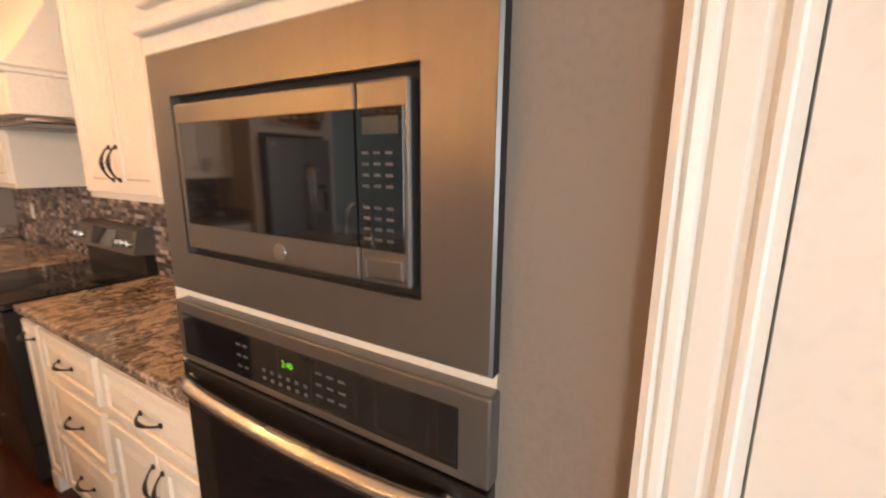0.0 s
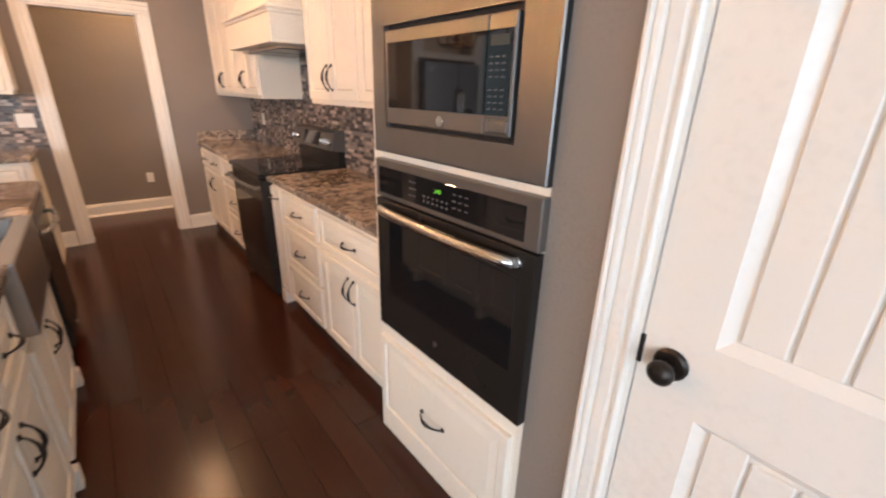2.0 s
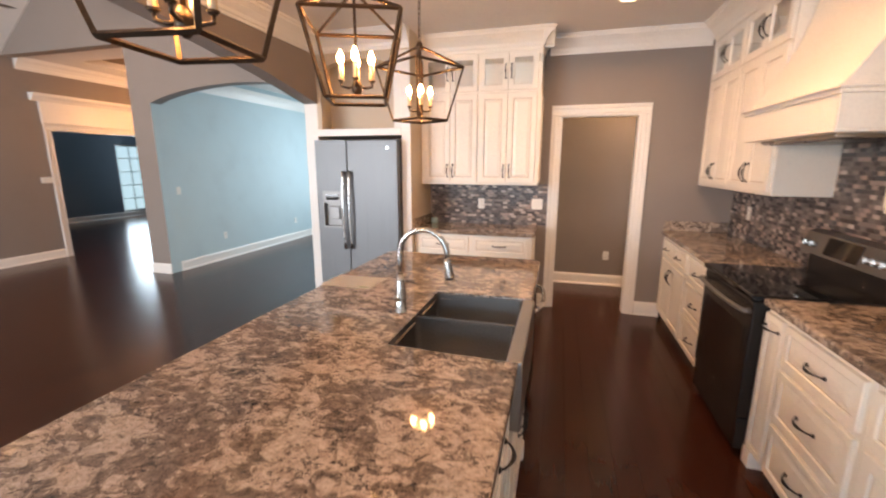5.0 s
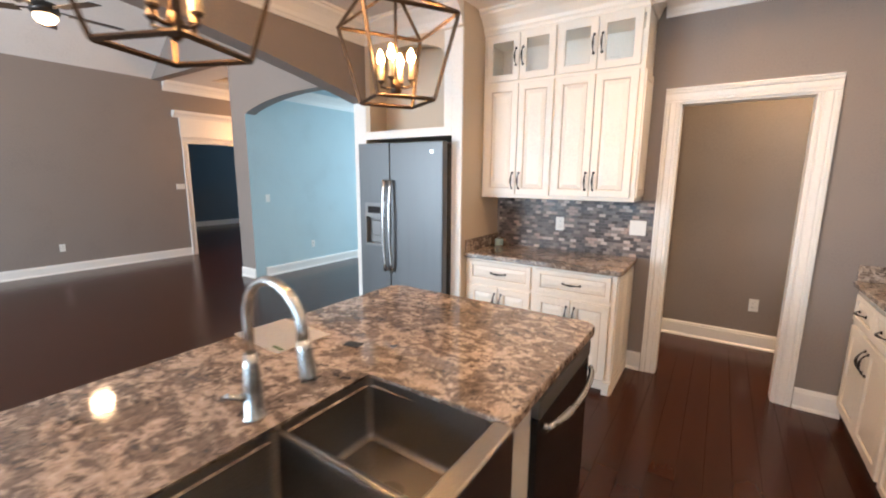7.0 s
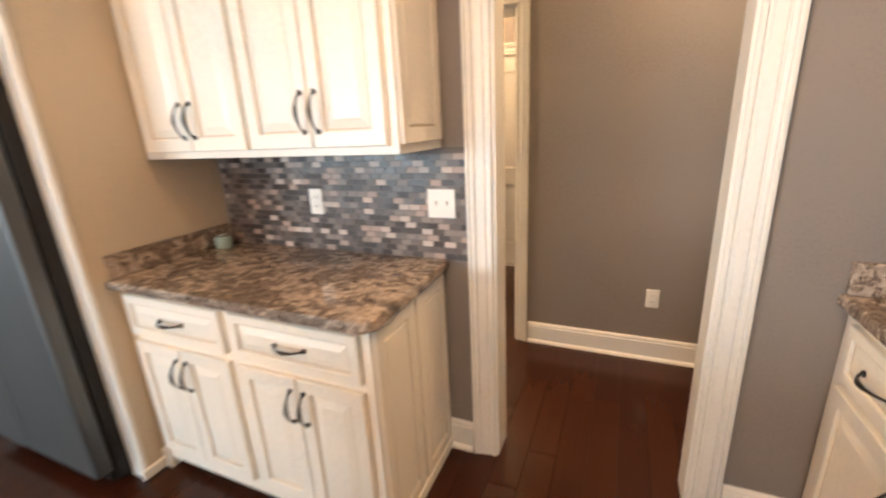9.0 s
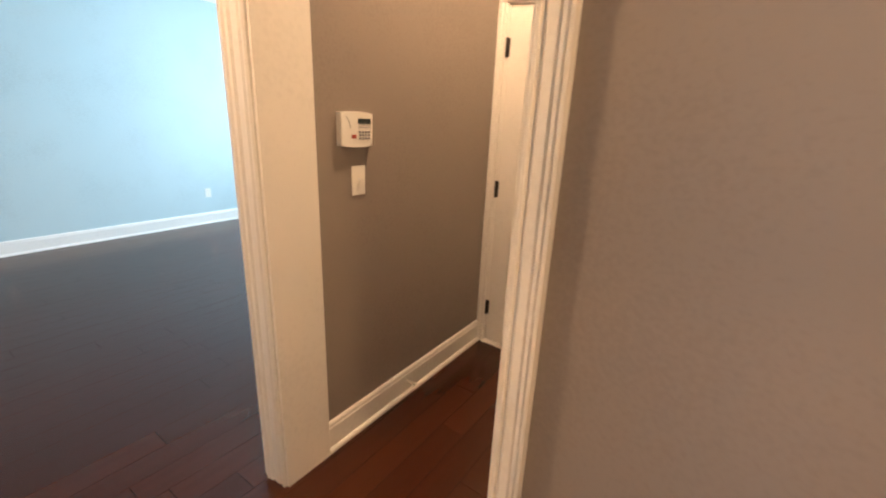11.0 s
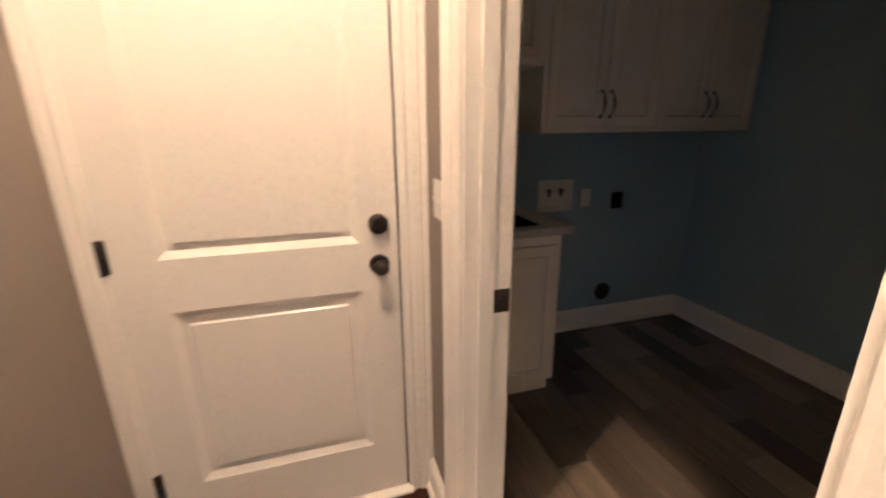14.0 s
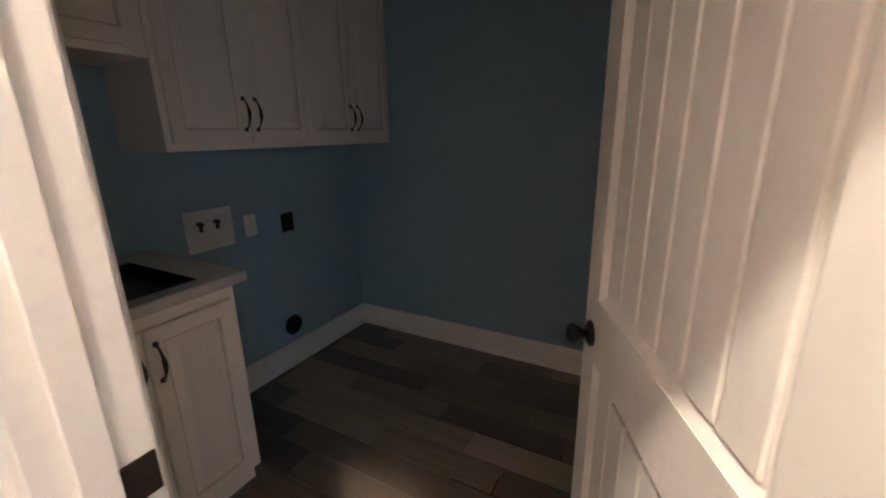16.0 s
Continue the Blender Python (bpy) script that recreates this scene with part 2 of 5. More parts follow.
PLASTIC = paint("white_plastic", (0.80, 0.78, 0.73), 0.35, 0.02, 80, 0.03)
GREY = paint("grey_key_plastic", (0.30, 0.30, 0.31), 0.45)
PALEPRINT = paint("pale_print", (0.085, 0.088, 0.095), 0.5)
RED = paint("red_button", (0.35, 0.05, 0.03), 0.4)
LCD = paint("lcd_screen", (0.03, 0.04, 0.04), 0.15)
PAPER = paint("white_paper", (0.86, 0.84, 0.80), 0.7)
GREENPRINT = paint("green_print", (0.12, 0.20, 0.08), 0.7)
GROUT = paint("dark_grout", (0.155, 0.135, 0.125), 0.85, 0.1, 120, 0.3)
LGROUT = paint("tile_grout", (0.14, 0.125, 0.11), 0.9, 0.1, 120, 0.3)
GAP = paint("floor_gap", (0.018, 0.0052, 0.0024), 0.6)
GRASS = paint("lawn", (0.06, 0.10, 0.03), 0.9, 0.3, 8, 0.6)
WAX = paint("candle_sleeve", (0.70, 0.55, 0.36), 0.5)
GLASS = clear_glass("cabinet_glass")
JARGLASS = paint("pale_green_glass", (0.34, 0.44, 0.38), 0.12)
BULB = glow("lit_bulb", (1.0, 0.52, 0.19), LIGHT["bulb"])
CANLIT = glow("lit_lens", (1.0, 0.72, 0.45), 6.0)
CLOCK = glow("green_digits", (0.10, 0.75, 0.05), 0.28)
OAK = [(0.22, (0.033, 0.0090, 0.0040)), (0.5, (0.040, 0.0110, 0.0048)), (0.78, (0.048, 0.0135, 0.0058))]
WOOD = planks("dark_hardwood", OAK, False, 0.21, gloss=0.34)
WOODREST = planks("dark_hardwood_joined", OAK, True, 0.21, gloss=0.34)
TILEWOOD = [(0.25, (0.075, 0.055, 0.04)), (0.5, (0.15, 0.116, 0.086)), (0.75, (0.30, 0.24, 0.18))]
WOODTILE = planks("wood_look_tile", TILEWOOD, False, 0.4, grain=(22.0, 1.8, 22.0))
MOSAIC = mosaic("mosaic_tile", False)
MOSAICREST = mosaic("mosaic_tile_joined", True)

# ---- walls, with real openings ----
def wall(name, axis, face, thick, a, b, z0, z1, mats, label, openings=()):
    """A wall along axis (x or y) from a to b, from face to face + thick; openings (a, b, z0, z1); mats: front, back paint."""
    bm = bmesh.new()

    def slab(u0, u1, w0, w1):
        if u1 - u0 < 1e-4 or w1 - w0 < 1e-4:
            return
        if axis == "x":
            box(bm, (u0, min(face, face + thick), w0), (u1, max(face, face + thick), w1))
        else:
            box(bm, (min(face, face + thick), u0, w0), (max(face, face + thick), u1, w1))
    u = a
    for o0, o1, h0, h1 in sorted(openings):
        slab(u, o0, z0, z1)
        slab(o0, o1, z0, h0)
        slab(o0, o1, h1, z1)
        u = o1
    slab(u, b, z0, z1)
    ob = structure(name, bm, mats, label, "wall")
    if len(ob.data.materials) > 1:
        k = 1 if axis == "x" else 0
        for f in ob.data.polygons:
            if abs(f.normal[k]) > 0.5 and abs(f.center[k] - (face + thick)) < 1e-3:
                f.material_index = 1
    return ob


DOORTOP = 2.09
W1T = 0.20
wall("wall_kitchen_back", "x", BACK, 0.12, -3.14, RWALL, 0, CEIL, [TAUPE, TAUPE], "taupe painted kitchen wall with a cased doorway", [(-0.557, 0.205, 0, DOORTOP)])
wall("wall_range", "y", RWALL, 0.12, 0.45, BACK, 0, CEIL, [TAUPE], "taupe painted wall behind the range")
wall("wall_pantry", "y", PANTRY, 0.12, -3.4, 0.506, 0, CEIL, [TAUPE], "taupe painted wall with the pantry door", [(-0.510, 0.258, 0, 2.05)])
wall("wall_hall_end", "y", RWALL, 0.12, BACK + 0.12, W1, 0, CEIL, [TAUPE], "taupe wall that ends the back hall")
wall("wall_mudroom_front", "x", W1, W1T, -1.704, RWALL + 0.12, 0, MUDCEIL, [TAUPE, TAUPE], "taupe hall wall with a cased opening to the mudroom", [(-1.602, -0.716, 0, DOORTOP)])
wall("wall_keypad", "y", KEYPAD, -0.12, W1 + W1T, GDOOR + 0.15, 0, MUDCEIL, [TAUPE, BLUEGREY], "taupe mudroom wall with the alarm keypad")
wall("wall_garage", "x", GDOOR, 0.15, KEYPAD, LWALL, 0, MUDCEIL, [TAUPE], "taupe mudroom wall with the garage door", [(-1.571, -0.718, 0, 2.05)])
wall("wall_laundry_door", "y", LWALL, 0.12, W1 + W1T, GDOOR, 0, MUDCEIL, [TAUPE, LAUNDRY], "wall between mudroom and laundry with an open door", [(6.530, 7.330, 0, 2.05)])
wall("wall_laundry_back", "x", 8.675, 0.12, LWALL, 1.664, 0, CEIL, [LAUNDRY], "slate blue laundry wall with hook-ups")
wall("wall_laundry_side", "y", 1.544, 0.12, W1 + W1T, 8.675, 0, CEIL, [LAUNDRY], "slate blue laundry side wall")
wall("wall_laundry_front", "x", W1 + W1T + 0.0001, 0.006, LWALL + 0.12, 1.544, 0, CEIL, [LAUNDRY], "slate blue laundry wall by the door")
wall("wall_laundry_left", "y", LWALL + 0.12, -0.12, GDOOR + 0.15, 8.675, 0, CEIL, [LAUNDRY], "slate blue laundry wall beside the sink cabinet")
dl_wall = wall("wall_dining_left", "y", DINING, -0.35, 5.06, 9.5, 0, 5.6, [BLUEGREY, TAUPE], "pale blue dining room wall in daylight")
for f in dl_wall.data.polygons:
    if f.normal.y < -0.5:
        f.material_index = 1
wall("wall_dining_front", "x", 9.5, 0.15, GREAT - 0.12, KEYPAD, 0, 3.4, [BLUEGREY], "pale blue dining room wall with a wide window", [(-5.1, -2.5, 0.7, 2.5)])
wall("wall_dining_right", "y", KEYPAD - 0.12, -0.02, GDOOR + 0.15, 9.5, 0, 3.2, [BLUEGREY], "pale blue dining room side wall")
wall("wall_great_left", "y", GREAT, -0.12, -3.5, 9.5, 0, 3.2, [TAUPE, NAVY], "taupe great room wall with a cased bedroom opening", [(5.55, 7.5, 0, 2.14)])
wall("wall_south", "x", -3.5, -0.15, GREAT, PANTRY + 0.12, 0, 5.6, [TAUPE], "taupe wall with the windows behind the walk", [(-8.0, -4.0, 0.5, 2.6), (-2.7, 0.3, 0.65, 2.35)])
wall("wall_bedroom_far", "y", -13.2, -0.12, 4.0, 12.6, 0, 2.9, [NAVY], "dark blue bedroom wall with a bright window", [(9.88, 11.2, 0.15, 2.14)])
wall("wall_bedroom_side", "x", 12.5, 0.12, -13.2, GREAT - 0.12, 0, 2.9, [NAVY], "dark blue bedroom side wall")
wall("wall_bedroom_near", "x", 4.0, -0.12, -13.2, GREAT - 0.12, 0, 2.9, [NAVY], "dark blue bedroom near wall")
wall("wall_bedroom_return", "y", GREAT - 0.12, 0.12, 9.65, 12.6, 0, 2.9, [NAVY], "dark blue bedroom wall")


def arch_outline(x0, x1, spring, rise, top, steps=18, power=0.6):
    """The outline of a header whose underside is a flat arch."""
    pts = [(x0, top), (x0, spring)]
    for i in range(1, steps):
        s = i / steps
        pts.append((x0 + (x1 - x0) * s, spring + rise * (1 - (2 * s - 1) ** 2) ** power))
    return pts + [(x1, spring), (x1, top)]


bm = bmesh.new()
prism(bm, arch_outline(DINING, -3.14, 2.40, 0.195, 5.6, power=0.85), "y", 5.06, 5.22)
structure("wall_dining_arch", bm, TAUPE, "taupe wall over the wide dining room arch", "wall")
bm = bmesh.new()
box(bm, (GREAT, 5.06, 3.18), (DINING - 0.35, 5.22, 5.6))
structure("wall_foyer_header", bm, TAUPE, "taupe wall over the foyer opening", "wall")
bm = bmesh.new()
prism(bm, [(-3.5, CEIL)] + [(-3.5 + 0.33 * k, 2.64 - 0.030 * abs(-3.5 + 0.33 * k - 0.6) ** 2.0 * (1.0 if k > 12 else 0.55)) for k in range(25)] + [(4.42, CEIL)], "x", -3.16, -3.0)
structure("wall_kitchen_header", bm, TAUPE, "taupe header beam between kitchen and great room", "wall")

# ceilings
bm = bmesh.new()
box(bm, (-3.16, -3.5, CEIL), (RWALL + 0.12, 5.22, CEIL + 0.1))
box(bm, (KEYPAD - 0.12, 5.22, CEIL), (1.664, W1, CEIL + 0.1))
box(bm, (LWALL + 0.12, W1 + W1T, CEIL), (1.664, 8.79, CEIL + 0.1))
box(bm, (LWALL - 0.12, GDOOR + 0.15, CEIL), (LWALL + 0.12, 8.79, CEIL + 0.1))
structure("ceiling", bm, CEILING, "flat textured white ceiling of kitchen and hall", "ceiling")
bm = bmesh.new()
box(bm, (KEYPAD - 0.12, W1, MUDCEIL), (LWALL + 0.12, GDOOR + 0.15, MUDCEIL + 0.1))
structure("ceiling_mudroom", bm, CEILING, "flat white mudroom ceiling", "ceiling")
bm = bmesh.new()
box(bm, (-6.4, 5.22, 2.95), (KEYPAD - 0.12, 9.65, 3.05))
structure("ceiling_dining", bm, CEILING, "flat white dining room ceiling", "ceiling")
bm = bmesh.new()
FOYER = 3.20
box(bm, (GREAT, 5.22, FOYER), (-8.1, 9.65, FOYER + 0.1))
box(bm, (-6.95, 5.22, FOYER), (-6.32, 9.65, FOYER + 0.1))
box(bm, (-8.1, 5.22, FOYER), (-6.95, 5.75, FOYER + 0.1))
box(bm, (-8.1, 8.0, FOYER), (-6.95, 9.65, FOYER + 0.1))
structure("ceiling_foyer", bm, CEILING, "white tray ceiling of the foyer", "ceiling")
bm = bmesh.new()
box(bm, (-8.14, 5.71, FOYER + 0.1), (-6.91, 8.04, FOYER + 0.32))
bmesh.ops.delete(bm, geom=[f for f in bm.faces if f.normal.z < -0.5 or f.calc_center_median().z < FOYER + 0.11], context="FACES")
bmesh.ops.solidify(bm, geom=bm.faces, thickness=0.04)
structure("ceiling_tray", bm, TAUPE, "taupe recessed tray in the foyer ceiling", "ceiling")
bm = bmesh.new()
prism(bm, [(GREAT - 0.12, 3.10), (GREAT, 3.19), (-6.0, 5.35), (-3.16, 2.85), (-3.16, 2.95), (-6.0, 5.5), (GREAT - 0.12, 3.35)], "y", -3.5, 5.06)
structure("ceiling_vault", bm, CEILING, "white vaulted great room ceiling", "ceiling")
bm = bmesh.new()
box(bm, (-13.2, 3.9, 2.85), (GREAT - 0.12, 12.6, 2.95))
structure("ceiling_bedroom", bm, CEILING, "white bedroom ceiling", "ceiling")

# lawn outside
bm = bmesh.new()
box(bm, (-400, -400, -0.35), (400, 400, -0.25))
structure("ground", bm, GRASS, "green lawn around the house", "ground")

# ---- mouldings ----
BASE = [(0, 0), (0.030, 0), (0.030, 0.010), (0.022, 0.020), (0.016, 0.022), (0.016, 0.118), (0.012, 0.124), (0.013, 0.134), (0.006, 0.146), (0, 0.146)]
CROWN = [(0, -0.175), (0.012, -0.175), (0.016, -0.155), (0.024, -0.145), (0.030, -0.12), (0.060, -0.075), (0.092, -0.045), (0.100, -0.040), (0.102, -0.022), (0.118, -0.016), (0.118, 0), (0, 0)]
CASE = [(0, 0), (0, 0.012), (0.005, 0.018), (0.013, 0.018), (0.018, 0.011), (0.025, 0.011), (0.031, 0.017), (0.058, 0.019), (0.064, 0.014), (0.070, 0.024), (0.080, 0.026), (0.085, 0.021), (0.091, 0.030), (0.100, 0.028), (0.100, 0)]


def run(bm, profile, axis, face, sign, a, b, z=0.0):
    """A moulding along a wall: axis it runs on, the wall's face, the side it stands out to."""
    prism(bm, [(face + sign * d, z + h) for d, h in profile], axis, a, b)


def moulding(name, profile, pieces, label, category, z=0.0):
    for axis, face, sign, a, b in pieces:
        bm = bmesh.new()
        run(bm, profile, axis, face, sign, a, b, z)
        structure(name, bm, TRIM, label, category)


moulding("baseboard", BASE, [
    ("x", BACK, -1, 0.308, 0.55), ("x", BACK, -1, -0.77, -0.66), ("x", W1, -1, -0.64, RWALL), ("x", BACK + 0.12, 1, 0.31, RWALL), ("x", BACK + 0.12, 1, -3.1, -0.66),
    ("y", KEYPAD, 1, W1 + W1T + 0.01, GDOOR - 0.02), ("x", GDOOR, -1, -0.618, LWALL), ("y", LWALL, -1, 7.435, GDOOR - 0.002), ("y", DINING, 1, 5.225, 9.5), ("y", DINING - 0.35, -1, 5.06, 9.5),
    ("x", 5.06, -1, DINING - 0.352, DINING + 0.002), ("y", GREAT, 1, -3.5, 5.45), ("y", GREAT, 1, 7.63, 9.5), ("y", PANTRY, -1, 0.347, 0.504), ("y", PANTRY, -1, -3.4, -0.63), ("y", -13.2, 1, 4.0, 12.5), ("x", 12.5, -1, -13.2, -8.9),
    ("x", 8.675, -1, 0.15, 1.544), ("y", 1.544, -1, W1 + W1T + 0.01, 8.675)], "white painted baseboard with shoe moulding", "baseboard")
moulding("trim", CROWN, [
    ("x", BACK, -1, -0.70, 0.76), ("y", -3.0, 1, -3.4, 4.40), ("y", DINING, 1, 5.225, 9.5)], "white painted crown moulding", "crown moulding", CEIL)
moulding("trim", CROWN, [("y", GREAT, 1, 5.22, 9.5), ("x", 9.5, -1, -8.7, -6.4)], "white crown moulding in the foyer", "crown moulding", 3.20)


def casing(axis, face, sign, a, b, top, label, k=1.0, kb=0.0):
    """Door casing round an opening on one side of a wall: two legs and a head."""
    bm = bmesh.new()
    case = [(u * k, v) for u, v in CASE]
    w = case[-1][0]
    far = (kb or k) / k
    for edge, way, wide in ((a, -1, 1.0), (b, 1, far)):
        poly = [(edge + way * u * wide, face + sign * v) for u, v in case]
        if axis == "y":
            poly = [(q, p) for p, q in poly]
        prism(bm, poly, "z", 0.0, top)
    head = [(face + sign * v, top + u) for u, v in case]
    prism(bm, head, axis, a - w, b + w * far)
    return structure("trim", bm, TRIM, label, "door casing")


def jamb(axis, f0, f1, a, b, top, t=0.016, stop=False):
    bm = bmesh.new()
    for lo, hi, z0, z1 in ((a, a + t, 0, top), (b - t, b, 0, top), (a + t, b - t, top - t, top)):
        if axis == "x":
            box(bm, (lo, f0, z0), (hi, f1, z1))
        else:
            box(bm, (f0, lo, z0), (f1, hi, z1))
    # stop strips half way through
    if stop:
        m0 = f0 + (f1 - f0) * 0.30
        m1 = m0 + 0.040
        for lo, hi, z0, z1 in ((a + t, a + t + 0.011, 0, top - t), (b - t - 0.011, b - t, 0, top - t), (a + t + 0.011, b - t - 0.011, top - t - 0.011, top - t)):
            if axis == "x":
                box(bm, (lo, m0, z0), (hi, m1, z1))
            else:
                box(bm, (m0, lo, z0), (m1, hi, z1))
    return structure("trim", bm, TRIM, "white painted door jamb with stop", "door jamb")


for axis, f0, f1, a, b, top in (("x", BACK, BACK + 0.12, -0.557, 0.205, DOORTOP), ("x", W1, W1 + W1T, -1.602, -0.716, DOORTOP), ("y", PANTRY, PANTRY + 0.12, -0.510, 0.258, 2.05),
                                ("y", LWALL, LWALL + 0.12, 6.530, 7.330, 2.05), ("x", GDOOR, GDOOR + 0.15, -1.571, -0.718, 2.05), ("y", GREAT - 0.12, GREAT, 5.55, 7.5, 2.14)):
    jamb(axis, f0 - 0.004, f1 + 0.004, a - 0.001, b + 0.001, top, stop=f0 == LWALL)
    casing(axis, f0, -1, a + 0.004, b - 0.004, top - 0.004, "white moulded door casing", 0.86 if f0 == PANTRY else 1.0, 0.73 if f0 == W1 else 0.0)
    if axis == "x" and f0 != GDOOR or f0 == LWALL or f0 < -8:
        casing(axis, f1, 1, a + 0.004, b - 0.004, top - 0.004, "white moulded door casing")
bm = bmesh.new()
box(bm, (-1.722, W1 - 0.022, 0), (-1.7045, W1 + W1T + 0.022, 2.19), 0.003)
structure("trim", bm, TRIM, "white board on the end of the mudroom wall", "trim")
# entablature over the bedroom opening
bm = bmesh.new()
box(bm, (GREAT, 5.44, 2.24), (GREAT + 0.035, 7.61, 2.58))
box(bm, (GREAT + 0.035, 5.43, 2.24), (GREAT + 0.05, 7.62, 2.27))
prism(bm, [(GREAT, 2.58), (GREAT + 0.05, 2.58), (GREAT + 0.07, 2.62), (GREAT + 0.11, 2.66), (GREAT + 0.12, 2.70), (GREAT, 2.70)], "y", 5.33, 7.72)
structure("trim", bm, TRIM, "white entablature over the bedroom opening", "door casing")


# ---- doors ----
def panel_door(name, m, w, h, plank, label, group="", t=0.035, rail=0.0, s=0.125):
    """A two-panel arch-top door; local x along its width from the hinge, y through it (front at 0), z up."""
    d = thing(name, m, label, "door", group, "structure")
    bm = bmesh.new()
    lo0, lo1, up0, up1, rise = 0.22, 0.855 + rail, 1.018 + rail, h - 0.215, 0.085
    box(bm, (0, 0, 0), (s, t, h))
    box(bm, (w - s, 0, 0), (w, t, h))
    box(bm, (s, 0, 0), (w - s, t, lo0))
    box(bm, (s, 0, lo1), (w - s, t, up0))
    prism(bm, arch_outline(s, w - s, up1, rise, h), "y", 0, t)
    part("door_frame", bm, TRIM, d)
    for z0, z1, arch in ((lo0, lo1, False), (up0, up1, True)):
        bm = bmesh.new()
        zt = z1 + (rise if arch else 0)
        box(bm, (s - 0.004, 0.016, z0 - 0.004), (w - s + 0.004, t - 0.012, zt + 0.004))
        # ogee strip round the panel
        for u0, u1 in ((s, s + 0.022), (w - s - 0.022, w - s)):
            prism(bm, [(u0, 0.016), (u0 + (0 if u0 == s else 0.022), 0.002), (u1, 0.016)], "z", z0, z1)
        prism(bm, [(0.016, z0), (0.002, z0), (0.016, z0 + 0.022)], "x", s, w - s)
        if not arch:
            prism(bm, [(0.016, z1), (0.002, z1), (0.016, z1 - 0.022)], "x", s, w - s)
        if plank:
            n = 6
            step = (w - 2 * s - 0.05) / n
            boards = []
            for k in range(n):
                x0 = s + 0.025 + k * step
                boards.append(bmesh.new())
                box(boards[k], (x0 + 0.003, 0.009, z0 + 0.026), (x0 + step - 0.003, 0.017, zt - 0.03 if 0 < k < n - 1 else z1 - 0.006), 0.003)
        else:
            if arch:
                prism(bm, [(s + 0.045, z0 + 0.045)] + [(w - s - 0.045, z0 + 0.045), (w - s - 0.045, z1 - 0.035)] + [(w / 2 + (w / 2 - s - 0.045) * (1 - 2 * i / 12), z1 - 0.035 + rise * 0.85 * (1 - (2 * i / 12 - 1) ** 2) ** 0.6) for i in range(1, 12)] + [(s + 0.045, z1 - 0.035)], "y", 0.007, 0.017)
            else:
                box(bm, (s + 0.045, 0.007, z0 + 0.045), (w - s - 0.045, 0.017, z1 - 0.045), 0.006)
        panel = part("door_panel", bm, TRIM, d)
        if plank:
            for board in boards:
                part("plank", board, TRIM, panel)
    return d


def round_knob(parent, x, z, front=-1, y0=0.0, label="oil-rubbed bronze knob"):
    bm = bmesh.new()
    f = front
    tube(bm, [(x, y0, z), (x, y0 + f * 0.006, z), (x, y0 + f * 0.010, z)], [0.033, 0.033, 0.026], 20)
    tube(bm, [(x, y0 + f * q, z) for q in (0.008, 0.024, 0.030, 0.040, 0.052, 0.060, 0.064)], [0.011, 0.011, 0.018, 0.024, 0.025, 0.018, 0.005], 20)
    return part("door_knob", bm, BRONZE, parent, label)


def hinge(parent, x, z, y=0.0):
    bm = bmesh.new()
    tube(bm, [(x, y - 0.006, z - 0.05), (x, y - 0.006, z + 0.05)], 0.008, 10)
    box(bm, (x, y - 0.003, z - 0.048), (x + 0.016, y + 0.002, z + 0.048))
    return part("hinge", bm, BRONZE, parent)


gd = panel_door("door_garage", pose(-1.556, GDOOR + 0.004, 0.018), 0.816, 2.02, False, "closed white two-panel arch-top door to the garage", rail=-0.018)
round_knob(gd, 0.752, 0.925)
bm = bmesh.new()
tube(bm, [(0.755, 0, 1.06), (0.755, -0.008, 1.06), (0.755, -0.022, 1.06), (0.755, -0.026, 1.06)], [0.034, 0.034, 0.029, 0.020], 20)
part("deadbolt", bm, BRONZE, gd, "round bronze deadbolt")
for z in (0.235, 1.02, 1.805):
    hinge(gd, -0.004, z)
bm = bmesh.new()
box(bm, (-1.566, GDOOR - 0.03, 0.0), (-0.721, GDOOR + 0.12, 0.014), 0.003)
structure("trim", bm, TRIM, "pale door sill", "threshold")
# near-black strip fills the gap under the door
bm = bmesh.new()
box(bm, (-1.566, GDOOR + 0.012, 0.010), (-0.721, GDOOR + 0.03, 0.019))
structure("trim", bm, GAPBLACK, "dark strip filling the gap under the garage door", "weatherstrip")

# near-black strips paint the shade of the gaps at latch side and head
for lo, hi, z0, z1 in ((-0.7395, -0.7335, 0.019, 2.033), (-1.5555, -0.7395, 2.0385, 2.0345)):
    bm = bmesh.new()
    box(bm, (lo, GDOOR + 0.008, min(z0, z1)), (hi, GDOOR + 0.03, max(z0, z1)))
    structure("trim", bm, GAPBLACK, "dark strip painting the shaded gap round the garage door", "weatherstrip")

pd = panel_door("door_pantry", pose(PANTRY - 0.001, 0.2395, 0.008, 0, 0, -90), 0.732, 2.03, True, "closed white plank-panel pantry door", rail=0.03)
round_knob(pd, 0.062, 0.982)
bm = bmesh.new()
box(bm, (-0.004, -0.004, 0.955), (0.006, 0.02, 1.02), 0.001)
part("latch_plate", bm, BRONZE, pd)

